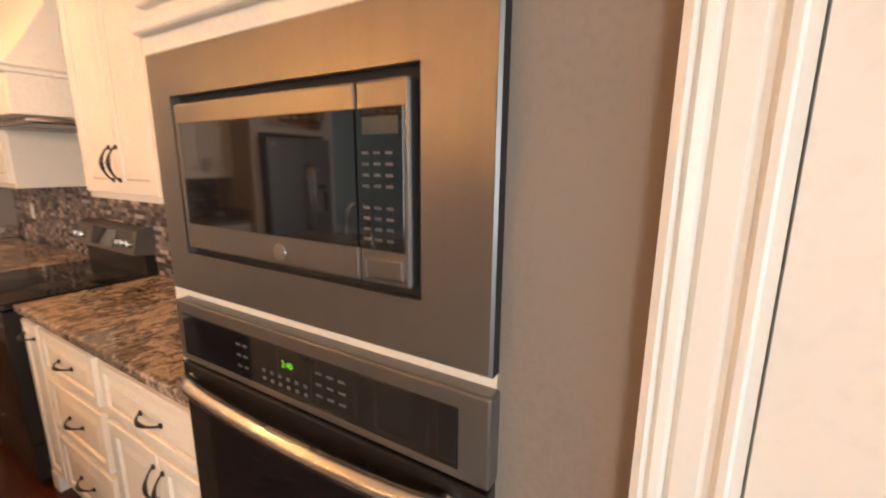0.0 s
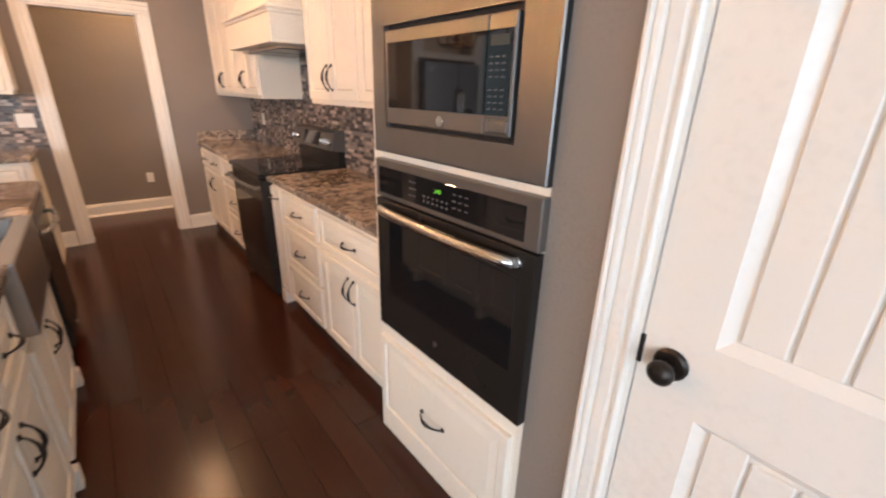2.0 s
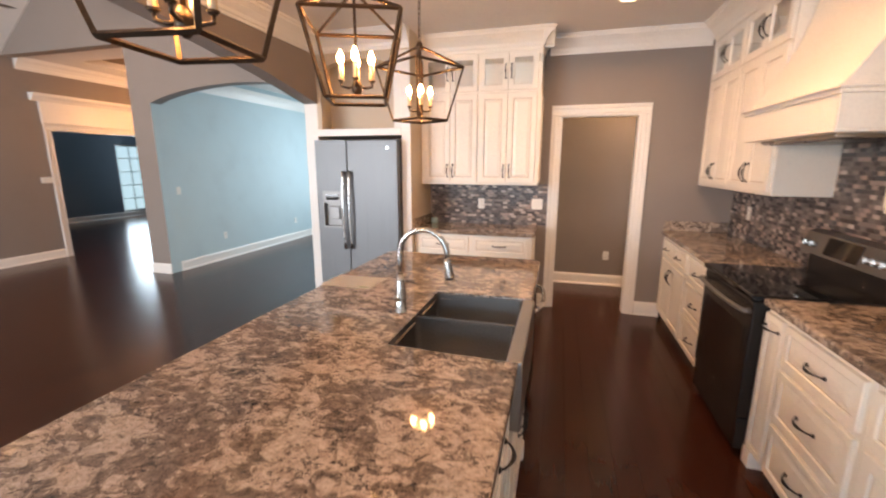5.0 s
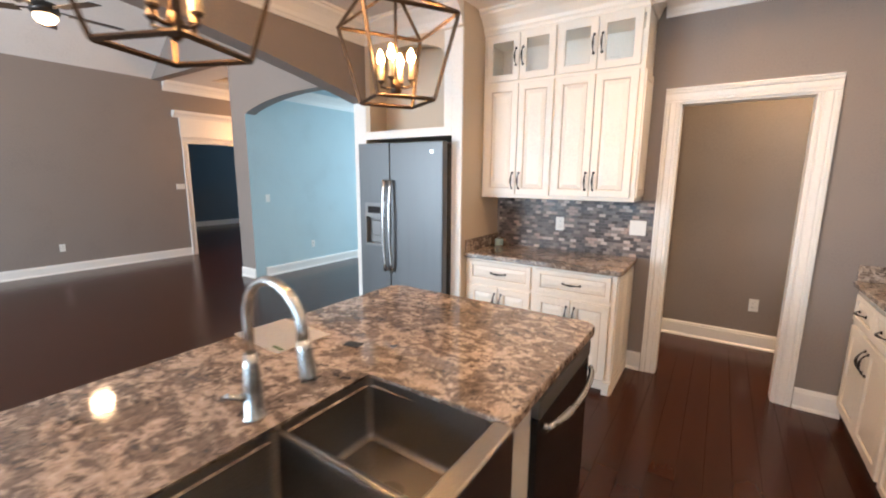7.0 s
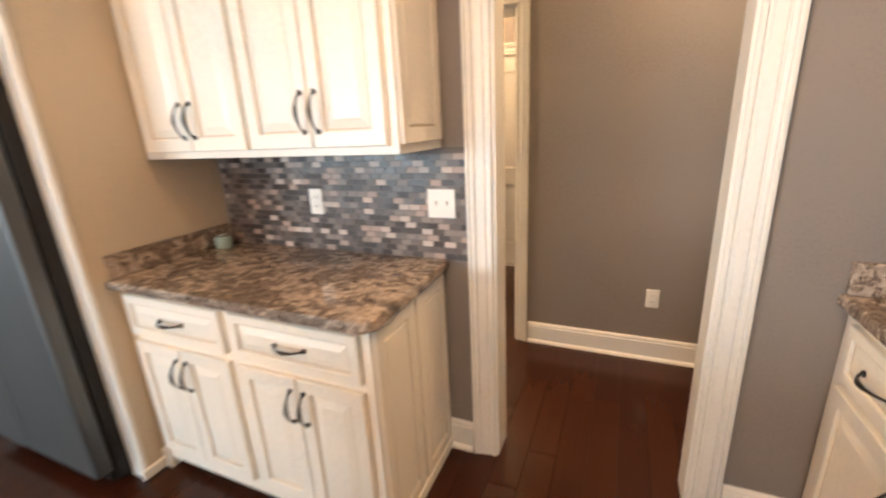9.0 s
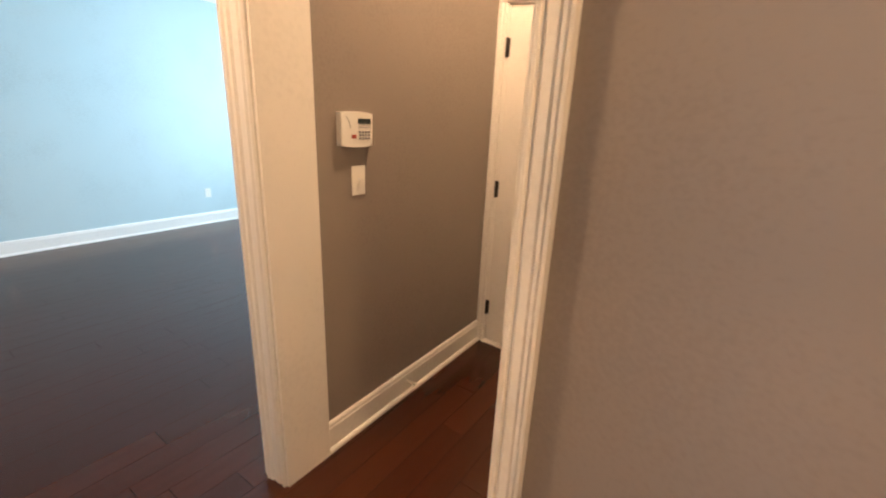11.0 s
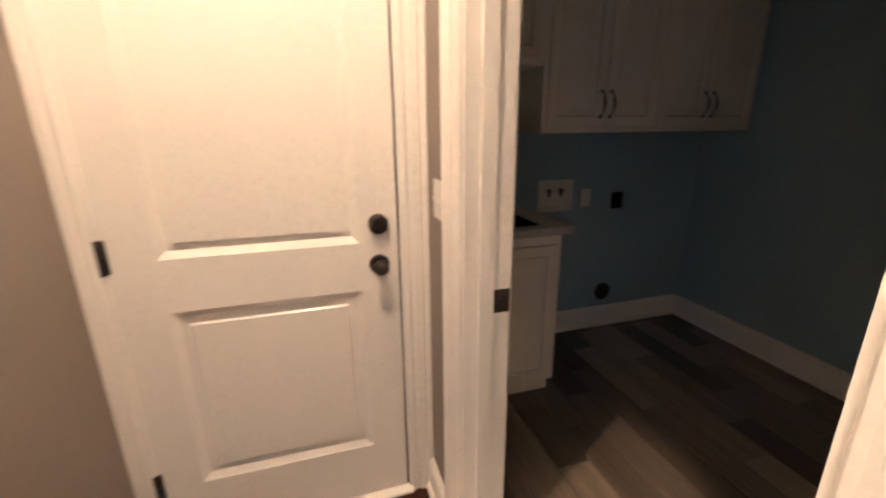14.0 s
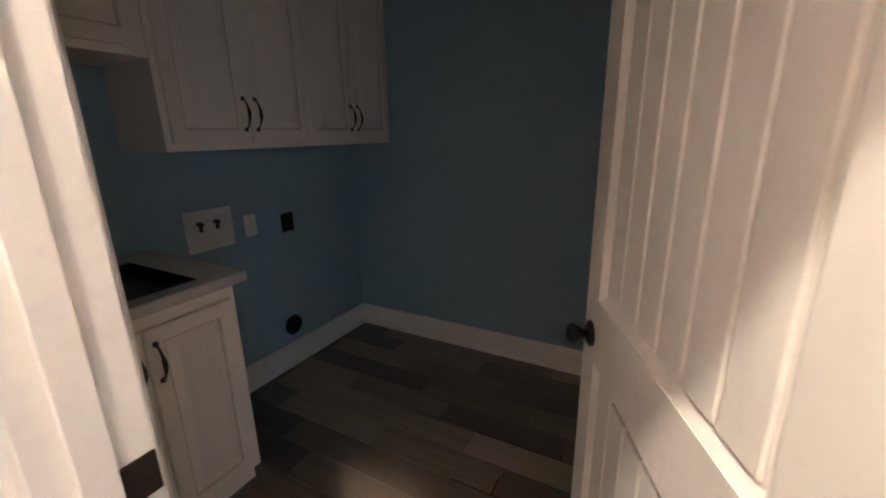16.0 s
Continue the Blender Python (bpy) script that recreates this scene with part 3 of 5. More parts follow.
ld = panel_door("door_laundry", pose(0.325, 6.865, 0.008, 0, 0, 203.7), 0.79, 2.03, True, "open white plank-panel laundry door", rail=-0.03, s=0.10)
round_knob(ld, 0.062, 0.885)
# near-black strip on the hinge end paints the shaded gap beside the jamb
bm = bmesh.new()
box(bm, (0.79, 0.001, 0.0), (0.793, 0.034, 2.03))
part("gap_shade_strip", bm, GAPBLACK, ld, "dark strip painting the shaded gap at the hinge")
bm = bmesh.new()
box(bm, (-0.003, 0.006, 0.86), (0.002, 0.030, 0.92))
part("latch_plate", bm, BRONZE, ld)
bm = bmesh.new()
box(bm, (LWALL + 0.070, 7.3095, 0.90), (LWALL + 0.122, 7.3135, 0.965), 0.001)
tube(bm, [(LWALL + 0.096, 7.3095, 0.93), (LWALL + 0.096, 7.3075, 0.93)], 0.012, 12)
solid("strike_plate", bm, BRONZE, "dark bronze strike plate on the laundry door jamb", "strike plate")


# ---- cabinet fronts ----
def pull_mesh():
    """An arched bar pull with swollen middle and flared ends, upright, standing out to -y."""
    bm = bmesh.new()
    n = 12
    pts, rad = [], []
    for i in range(n + 1):
        s = i / n
        pts.append((0, -0.004 - 0.030 * math.sin(math.pi * s) ** 0.7, (s - 0.5) * 0.125))
        rad.append(0.0036 + 0.0040 * math.sin(math.pi * s) ** 4)
    tube(bm, pts, rad, 8)
    for z in (-0.0625, 0.0625):
        tube(bm, [(0, 0, z), (0, -0.003, z), (0, -0.008, z)], [0.0092, 0.0098, 0.0050], 10)
    return mesh_of("handle", bm, BRONZE)


PULL = pull_mesh()


def pull(parent, x, y, z, flat):
    ob = new("handle", PULL)
    ob.parent = parent
    ob.matrix_basis = pose(x, y, z, 0, 90 if flat else 0, 0)
    return ob


def ring(bm, x0, x1, z0, z1, s, t, c=0.003):
    """A mitred frame with eased edges, open behind."""
    loops = []
    for inset, y in ((0, 0), (0, -(t - c)), (c, -t), (s - c, -t), (s, -(t - c)), (s, -0.001)):
        loops.append([bm.verts.new(p) for p in ((x0 + inset, y, z0 + inset), (x1 - inset, y, z0 + inset), (x1 - inset, y, z1 - inset), (x0 + inset, y, z1 - inset))])
    for a, b in zip(loops, loops[1:]):
        for k in range(4):
            bm.faces.new((a[k], a[(k + 1) % 4], b[(k + 1) % 4], b[k]))


def front(parent, x0, x1, z0, z1, kind="door", handle="", name=""):
    """A raised-panel door or drawer front standing 20 mm proud of local y = 0. handle: l, r (upright at that side), b (low) or u (high) with them, h flat."""
    t, s = 0.020, 0.052 if kind != "drawer" else 0.034
    bm = bmesh.new()
    g = 0.003
    x0, x1, z0, z1 = x0 + g, x1 - g, z0 + g, z1 - g
    ring(bm, x0, x1, z0, z1, s, t)
    if kind == "glass":
        d = part(name or "door", bm, [CABINET, GLAZE], parent)
        gm = bmesh.new()
        box(gm, (x0 + s - 0.003, -0.010, z0 + s - 0.003), (x1 - s + 0.003, -0.006, z1 - s + 0.003))
        pane = part("pane", gm, GLASS, d)
        pane.visible_shadow = False
    else:
        box(bm, (x0 + s - 0.002, -0.009, z0 + s - 0.002), (x1 - s + 0.002, -0.001, z1 - s + 0.002), slot=1)
        e = 0.007
        a0, a1, c0, c1 = x0 + s + e, x1 - s - e, z0 + s + e, z1 - s - e
        k = min(0.030, (a1 - a0) * 0.28, (c1 - c0) * 0.28)
        lo = [bm.verts.new(p) for p in ((a0, -0.0085, c0), (a1, -0.0085, c0), (a1, -0.0085, c1), (a0, -0.0085, c1))]
        mid = [bm.verts.new(p) for p in ((a0, -0.011, c0), (a1, -0.011, c0), (a1, -0.011, c1), (a0, -0.011, c1))]
        hi = [bm.verts.new(p) for p in ((a0 + k, -0.018, c0 + k), (a1 - k, -0.018, c0 + k), (a1 - k, -0.018, c1 - k), (a0 + k, -0.018, c1 - k))]
        for q in range(4):
            r = (q + 1) % 4
            bm.faces.new((lo[q], lo[r], mid[r], mid[q]))
            bm.faces.new((mid[q], mid[r], hi[r], hi[q]))
        bm.faces.new(hi)
        bm.faces.new(lo[::-1])
        d = part(name or ("drawer" if kind == "drawer" else "door"), bm, [CABINET, GLAZE], parent)
    if "h" in handle:
        pull(d, (x0 + x1) / 2, -t, (z0 + z1) / 2, True)
    elif handle:
        hx = x0 + 0.026 if "l" in handle else x1 - 0.026
        hz = z0 + 0.115 if "b" in handle else (z1 - 0.115 if "u" in handle else (z0 + z1) / 2)
        pull(d, hx, -t, hz, False)
    return d


def carcass(parent, w, d, z0, z1, hollow=None, toe=0.0, feet=()):
    """The box behind the fronts; hollow (z0, z1) leaves a glazed compartment open to the front."""
    bm = bmesh.new()
    if hollow:
        h0, h1 = hollow
        for name, lo, hi in (("top_board", (0, 0, h1), (w, d, z1)), ("side_board", (0, 0, h0), (0.02, d, h1)), ("side_board", (w - 0.02, 0, h0), (w, d, h1)),
                             ("back_board", (0.02, d - 0.015, h0), (w - 0.02, d, h1)), ("mullion", (w / 2 - 0.03, 0, h0), (w / 2 + 0.03, 0.02, h1))):
            board = bmesh.new()
            box(board, lo, hi, 0.001)
            part(name, board, CABINET, parent)
        box(bm, (0, 0, z0), (w, d, h0), 0.002)
    else:
        box(bm, (0, 0, z0 + toe), (w, d, z1), 0.002)
        if toe:
            box(bm, (0.002, 0.05, z0), (w - 0.002, d, z0 + toe))
            for x0, x1 in feet:
                prism(bm, [(x0, -0.022), (x1, -0.022), (x1, 0.05), (x0, 0.05)], "z", z0, z0 + toe + 0.002)
    return part("body", bm, CABINET, parent)


def side_panels(parent, w, d, z0, z1, splits=2):
    """Raised panels on the right-hand side of a cabinet."""
    step = d / splits
    for k in range(splits):
        bm = bmesh.new()
        y0, y1 = k * step + 0.012, (k + 1) * step - 0.012
        box(bm, (w, y0, z0), (w + 0.012, y0 + 0.045, z1), 0.002)
        box(bm, (w, y1 - 0.045, z0), (w + 0.012, y1, z1), 0.002)
        box(bm, (w, y0 + 0.045, z0), (w + 0.012, y1 - 0.045, z0 + 0.05), 0.002)
        box(bm, (w, y0 + 0.045, z1 - 0.05), (w + 0.012, y1 - 0.045, z1), 0.002)
        box(bm, (w, y0 + 0.044, z0 + 0.049), (w + 0.003, y1 - 0.044, z1 - 0.049), slot=1)
        box(bm, (w, y0 + 0.052, z0 + 0.057), (w + 0.010, y1 - 0.052, z1 - 0.057), 0.006)
        part("side_panel", bm, [CABINET, GLAZE], parent)


FACE_B, FACE_R, FACE_I = 0, -90, 90      # turn of fronts towards -y, -x and +x

# back wall: base cabinet, worktop, wall cabinets
BX0, BX1 = -1.985, -0.775
base_b = thing("base_cabinet", pose(BX0, 4.53, 0, 0, 0, FACE_B), "cream glazed base cabinet beside the refrigerator, dark bronze pulls", "cabinet")
w = BX1 - BX0
carcass(base_b, w, BACK - 4.53 - 0.002, 0, 0.889, toe=0.09, feet=((0, 0.05), (w - 0.05, w)))
box_rail = bmesh.new()
box(box_rail, (0, -0.010, 0.055), (w + 0.008, 0.012, 0.095), 0.003)
box(box_rail, (w, -0.006, 0.0), (w + 0.014, BACK - 4.54, 0.05), 0.003)
part("bottom_rail", box_rail, CABINET, base_b)
for k in range(2):
    x0 = 0.035 + k * (w - 0.07) / 2
    x1 = x0 + (w - 0.07) / 2 - 0.02 * (1 - k)
    x0 += 0.02 * k
    front(base_b, x0, x1, 0.69, 0.87, "drawer", "h")
    m = (x0 + x1) / 2
    front(base_b, x0, m, 0.105, 0.665, "door", "ru")
    front(base_b, m, x1, 0.105, 0.665, "door", "lu")
side_panels(base_b, w, 0.56, 0.06, 0.875)


def worktop(name, x0, x1, y0, y1, label, rounded="", hole=None, z0=0.890, z1=0.930):
    """A granite slab with an eased edge; rounded names the free corners."""
    bm = bmesh.new()
    r = 0.045

    def corner(cx, cy, a0, on, px, py):
        if not on:
            return [(px, py)]
        return [(cx + r * math.cos(a0 + k * math.pi / 12), cy + r * math.sin(a0 + k * math.pi / 12)) for k in range(7)]
    poly = corner(x0 + r, y0 + r, math.pi, "a" in rounded, x0, y0) + corner(x1 - r, y0 + r, 1.5 * math.pi, "b" in rounded, x1, y0)
    poly += corner(x1 - r, y1 - r, 0, "c" in rounded, x1, y1) + corner(x0 + r, y1 - r, 0.5 * math.pi, "d" in rounded, x0, y1)
    if hole:
        hx0, hy0, hy1 = hole          # a notch cut in from the x1 side
        poly = [p for p in poly if p[1] < (y0 + y1) / 2 and p[0] > (x0 + x1) / 2]
        left = corner(x0 + r, y1 - r, 0.5 * math.pi, True, x0, y1) + corner(x0 + r, y0 + r, math.pi, True, x0, y0)
        right_low = corner(x1 - r, y0 + r, 1.5 * math.pi, True, x1, y0)
        right_high = corner(x1 - r, y1 - r, 0, True, x1, y1)
        poly = left + right_low + [(x1, hy0), (hx0, hy0), (hx0, hy1), (x1, hy1)] + right_high
    prism(bm, poly, "z", z0, z1)
    es = [e for e in bm.edges if abs(e.verts[0].co.z - e.verts[1].co.z) < 1e-6]
    bmesh.ops.bevel(bm, geom=es, offset=0.010, segments=3, profile=0.5, affect="EDGES")
    return solid(name, bm, GRANITE, label, "worktop")


worktop("worktop", BX0 + 0.004, -0.745, 4.485, BACK - 0.002, "mottled brown granite worktop on the small base cabinet", "b")
bm = bmesh.new()
box(bm, (BX0 + 0.002, 4.50, 0.931), (BX0 + 0.024, BACK - 0.012, 1.03), 0.004)
solid("backsplash_strip", bm, GRANITE, "low brown granite upstand against the beige side wall", "upstand")

up_b = thing("wall_cabinet", pose(BX0 + 0.003, 4.77, 0, 0, 0, FACE_B), "tall cream wall cabinet with glazed top doors, bronze pulls", "cabinet")
w = -0.755 - BX0 - 0.003
carcass(up_b, w, 0.328, 1.38, 2.72, hollow=(2.335, 2.63))
for k in range(2):
    x0 = 0.03 + k * (w - 0.06) / 2 + 0.008 * k
    x1 = 0.03 + (k + 1) * (w - 0.06) / 2 - 0.008 * (1 - k)
    m = (x0 + x1) / 2
    front(up_b, x0, m, 1.405, 2.285, "door", "rb")
    front(up_b, m, x1, 1.405, 2.285, "door", "lb")
    front(up_b, x0, m, 2.305, 2.66, "glass", "r")
    front(up_b, m, x1, 2.305, 2.66, "glass", "l")
side_panels(up_b, w, 0.326, 1.41, 2.28, 1)
bm = bmesh.new()
prism(bm, [(-d, CEIL - 0.001 + h) for d, h in CROWN], "x", 0, w + 0.10)
prism(bm, [(w + d, CEIL - 0.002 + h) for d, h in CROWN], "y", -0.10, 0.326)
part("crown", bm, CABINET, up_b)
bm = bmesh.new()
box(bm, (0, 0.0, 2.72), (w, 0.326, CEIL - 0.003))
part("top_filler", bm, CABINET, up_b)

# refrigerator surround: side walls, niche above
FY = 4.42
bm = bmesh.new()
box(bm, (-2.06, FY + 0.02, 0), (-1.987, BACK - 0.001, CEIL - 0.001))
structure("wall_fridge_right", bm, BEIGE, "beige side wall of the refrigerator alcove", "wall")
bm = bmesh.new()
box(bm, (-3.14, FY + 0.02, 0), (-3.02, BACK + 0.12, CEIL - 0.001))
structure("wall_fridge_left", bm, BEIGE, "outer side wall of the refrigerator alcove", "wall")
bm = bmesh.new()
prism(bm, arch_outline(-2.955, -2.145, 2.50, 0.11, CEIL - 0.002), "y", FY + 0.002, FY + 0.08)
box(bm, (-3.02, FY + 0.002, 1.94), (-2.955, FY + 0.08, CEIL - 0.002))
box(bm, (-2.145, FY + 0.002, 1.94), (-2.06, FY + 0.08, CEIL - 0.002))
box(bm, (-3.02, FY + 0.002, 1.885), (-2.06, BACK - 0.001, 1.94))
box(bm, (-3.02, FY + 0.30, 1.94), (-2.06, FY + 0.32, CEIL - 0.002))
structure("wall_niche", bm, BEIGE, "beige arched niche over the refrigerator", "wall")
bm = bmesh.new()
box(bm, (-2.075, FY - 0.002, 0), (-1.980, FY + 0.019, CEIL - 0.19), 0.003)
box(bm, (-3.155, FY - 0.002, 0), (-3.005, FY + 0.019, CEIL - 0.19), 0.003)
box(bm, (-3.005, FY - 0.004, 1.875), (-2.075, FY + 0.019, 1.945), 0.003)
box(bm, (-2.15, FY - 0.001, 1.945), (-2.075, FY + 0.0015, CEIL - 0.19))
box(bm, (-1.99, FY - 0.012, 0), (-1.972, FY + 0.1, 0.05), 0.004)
structure("trim", bm, TRIM, "white trim boards round the refrigerator alcove", "trim")
moulding("trim", CROWN, [("x", FY, -1, -3.15, -1.98)], "white crown over the refrigerator niche", "crown moulding", CEIL)

# range wall: base cabinets
RF = 0.535


def base_unit(y_hi, y_lo, label, group="range wall base cabinets"):
    c = thing("base_cabinet", pose(RF, y_hi, 0, 0, 0, FACE_R), label, "cabinet", group)
    return c, y_hi - y_lo


c, w = base_unit(2.816, 2.632, "narrow cream pull-out cabinet beside the range")
carcass(c, w, RWALL - RF - 0.002, 0, 0.889, toe=0.09, feet=((0, 0.075),))
front(c, 0.004, w - 0.004, 0.10, 0.865, "drawer", "")
pull(c, w / 2, -0.02, 0.80, True)
c, w = base_unit(2.630, 2.06, "cream three-drawer base cabinet with bronze pulls")
carcass(c, w, RWALL - RF - 0.002, 0, 0.889, toe=0.09)
for z0, z1 in ((0.665, 0.865), (0.385, 0.64), (0.10, 0.36)):
    front(c, 0.02, w - 0.02, z0, z1, "drawer", "h")
c, w = base_unit(2.058, 1.302, "cream base cabinet with drawer and two doors")
carcass(c, w, RWALL - RF - 0.002, 0, 0.889, toe=0.09)
front(c, 0.025, w - 0.025, 0.665, 0.865, "drawer", "h")
front(c, 0.025, w / 2, 0.10, 0.64, "door", "ru")
front(c, w / 2, w - 0.025, 0.10, 0.64, "door", "lu")
worktop("worktop", RF - 0.032, RWALL - 0.002, 1.302, 2.818, "mottled brown granite worktop between oven tower and range", "")
c, w = base_unit(BACK - 0.004, 4.20, "cream base cabinet with door and drawer by the back wall")
carcass(c, w, RWALL - RF - 0.002, 0, 0.889, toe=0.09)
front(c, 0.06, w / 2, 0.69, 0.865, "drawer", "h")
front(c, w / 2, w - 0.02, 0.69, 0.865, "drawer", "h")
front(c, 0.06, w / 2, 0.10, 0.665, "door", "ru")
front(c, w / 2, w - 0.02, 0.10, 0.665, "door", "lu")
c, w = base_unit(4.198, 3.590, "cream three-drawer base cabinet beyond the range")
carcass(c, w, RWALL - RF - 0.002, 0, 0.889, toe=0.09, feet=((w - 0.07, w),))
for z0, z1 in ((0.665, 0.865), (0.385, 0.64), (0.10, 0.36)):
    front(c, 0.02, w - 0.02, z0, z1, "drawer", "h")
worktop("worktop", RF - 0.032, RWALL - 0.002, 3.586, BACK - 0.002, "mottled brown granite worktop beyond the range", "")
bm = bmesh.new()
box(bm, (RF - 0.02, BACK - 0.026, 0.931), (RWALL - 0.014, BACK - 0.002, 1.03), 0.004)
solid("backsplash_strip", bm, GRANITE, "low brown granite upstand on the taupe back wall", "upstand")

# range wall: wall cabinets
UF = 0.762


def wall_unit(y_hi, y_lo, doors, label):
    c = thing("wall_cabinet", pose(UF, y_hi, 0, 0, 0, FACE_R), label, "cabinet", "range wall cabinets")
    w = y_hi - y_lo
    carcass(c, w, RWALL - UF - 0.002, 1.395, 2.72, hollow=(2.36, 2.63))
    n = doors // 2
    for k in range(n):
        x0, x1 = 0.02 + k * (w - 0.04) / n + 0.006 * (k > 0), 0.02 + (k + 1) * (w - 0.04) / n - 0.006 * (k < n - 1)
        m = (x0 + x1) / 2
        front(c, x0, m, 1.42, 2.31, "door", "rb")
        front(c, m, x1, 1.42, 2.31, "door", "lb")
        front(c, x0, m, 2.33, 2.66, "glass", "r")
        front(c, m, x1, 2.33, 2.66, "glass", "l")
    bm = bmesh.new()
    box(bm, (0, 0, 2.72), (w, RWALL - UF - 0.004, CEIL - 0.003))
    prism(bm, [(-d, CEIL - 0.001 + h) for d, h in CROWN], "x", -0.0, w)
    part("crown", bm, CABINET, c)
    return c


wall_unit(BACK - 0.12, 3.552, 4, "cream wall cabinet with four doors and glazed top")
bm = bmesh.new()
box(bm, (UF + 0.02, BACK - 0.118, 1.395), (RWALL - 0.003, BACK - 0.003, CEIL - 0.003))
solid("filler_panel", bm, CABINET, "cream filler between wall cabinet and corner", "filler")
wall_unit(2.578, 1.300, 4, "cream wall cabinet between hood and oven tower")

# oven tower
T0, T1 = 0.508, 1.300
tower = thing("oven_cabinet", pose(PANTRY, T1, 0, 0, 0, FACE_R), "tall cream cabinet with built-in microwave and oven", "cabinet")
w = T1 - T0
bm = bmesh.new()
d = RWALL - PANTRY - 0.003
box(bm, (0.022, d - 0.02, 0.585), (w - 0.022, d, 1.775))
part("back_board", bm, CABINET, tower)
for lo, hi, z0, z1, kind in ((0, 0.050, 0.0, CEIL - 0.002, "side_board"), (w - 0.022, w, 0.0, CEIL - 0.002, "side_board"), (0.050, w - 0.022, 0.0, 0.585, "lower_body"), (0.050, w - 0.022, 1.240, 1.280, "shelf"), (0.050, w - 0.022, 1.752, CEIL - 0.002, "upper_body")):
    bm = bmesh.new()
    box(bm, (lo, 0, z0), (hi, d, z1), 0 if kind == "side_board" else 0.002)
    part(kind, bm, CABINET, tower)
front(tower, 0.03, w - 0.03, 0.115, 0.52, "drawer", "h")
front(tower, 0.02, w / 2, 1.835, 2.66, "door", "rb")
front(tower, w / 2, w - 0.02, 1.835, 2.66, "door", "lb")
bm = bmesh.new()
prism(bm, [(-dd, CEIL - 0.001 + h) for dd, h in CROWN], "x", 0, w)
box(bm, (0, -0.022, 1.79), (w, 0.0, 1.815), 0.004)
part("crown", bm, CABINET, tower)

# built-in microwave: local x from its far edge, front at y = 0
mw = thing("microwave", pose(PANTRY + 0.007, 1.256, 1.282, 0, 0, FACE_R), "slate steel built-in microwave with wide trim frame", "microwave")
W_, H_ = 0.750, 0.467
ix0, ix1, iz0, iz1 = 0.076, 0.645, 0.084, 0.385
bm = bmesh.new()
outer = [(0, 0), (W_, 0), (W_, H_), (0, H_)]
inner = [(ix0, iz0), (ix1, iz0), (ix1, iz1), (ix0, iz1)]
mid = [(0.004, 0.004), (W_ - 0.004, 0.004), (W_ - 0.004, H_ - 0.004), (0.004, H_ - 0.004)]
loops = [[bm.verts.new((x, y, z)) for x, z in pts] for pts, y in ((outer, 0.0), (outer, -0.026), (mid, -0.030), (inner, -0.030), (inner, 0.0))]
for a, b in zip(loops, loops[1:]):
    for k in range(4):
        bm.faces.new((a[k], a[(k + 1) % 4], b[(k + 1) % 4], b[k])).material_index = 1 if a is loops[0] else 0
part("trim_frame", bm, [SLATE, GAPBLACK], mw, "wide slate steel trim frame")
# solid near-black box paints the shade in the gap round the microwave
bm = bmesh.new()
box(bm, (ix0, -0.012, iz0), (ix1, 0.30, iz1))
part("cavity", bm, GAPBLACK, mw, "dark gap round the microwave")
bm = bmesh.new()
split = 0.541
box(bm, (ix0 + 0.012, -0.034, iz0 + 0.014), (split, -0.012, iz1 - 0.016), 0.004, 2)
mdoor = part("door", bm, SLATE, mw, "slate steel door with dark window")
bm = bmesh.new()
box(bm, (ix0 + 0.030, -0.0365, iz0 + 0.063), (split + 0.001, -0.030, iz1 - 0.050), 0.001)
part("window", bm, BLACKGLASS, mdoor, "dark reflecting glass window")
bm = bmesh.new()
tube(bm, [(0.369, -0.034, iz0 + 0.036), (0.369, -0.037, iz0 + 0.036)], 0.015, 20)
part("badge", bm, STEEL, mdoor, "round steel badge")
bm = bmesh.new()
box(bm, (split + 0.003, -0.034, iz0 + 0.014), (ix1 - 0.014, -0.012, iz1 - 0.016), 0.004, 2)
mpan = part("control_panel", bm, SLATE, mw)
bm = bmesh.new()
box(bm, (split + 0.004, -0.0365, iz0 + 0.063), (ix1 - 0.022, -0.030, iz1 - 0.050), 0.001)
part("key_field", bm, BLACKGLASS, mpan)
bm = bmesh.new()
for r in range(9):
    if r == 4:
        continue
    for q in range(3):
        x = split + 0.014 + q * 0.020
        z = iz0 + 0.076 + r * 0.0145
        box(bm, (x, -0.0375, z), (x + 0.011, -0.036, z + 0.0035))
tagged(part("key_print", bm, PALEPRINT, mpan, "rows of pale printed key legends"), kind="stuff")
bm = bmesh.new()
box(bm, (split + 0.016, -0.0375, iz1 - 0.084), (ix1 - 0.030, -0.036, iz1 - 0.062))
part("display", bm, LCD, mpan)
bm = bmesh.new()
box(bm, (split + 0.016, -0.038, iz0 + 0.022), (ix1 - 0.022, -0.033, iz0 + 0.054), 0.005, 2)
part("open_button", bm, SLATE, mpan, "wide door release button")

# wall oven
ov = thing("wall_oven", pose(PANTRY + 0.006, 1.247, 0.595, 0, 0, FACE_R), "black built-in wall oven with steel bar handle", "oven")
OW, OH = 0.744, 0.663
bm = bmesh.new()
box(bm, (0.01, 0.0, 0.0), (OW - 0.01, 0.5, OH - 0.03))
part("body", bm, BLACK, ov)
bm = bmesh.new()
box(bm, (0, -0.034, OH - 0.135), (OW, 0.0, OH), 0.004, 2)
opan = part("control_panel", bm, SLATE, ov, "slate steel control panel with black glass")
bm = bmesh.new()
box(bm, (0.026, -0.0365, OH - 0.118), (OW - 0.046, -0.030, OH - 0.026), 0.001)
part("key_glass", bm, BLACKGLASS, opan)
bm = bmesh.new()
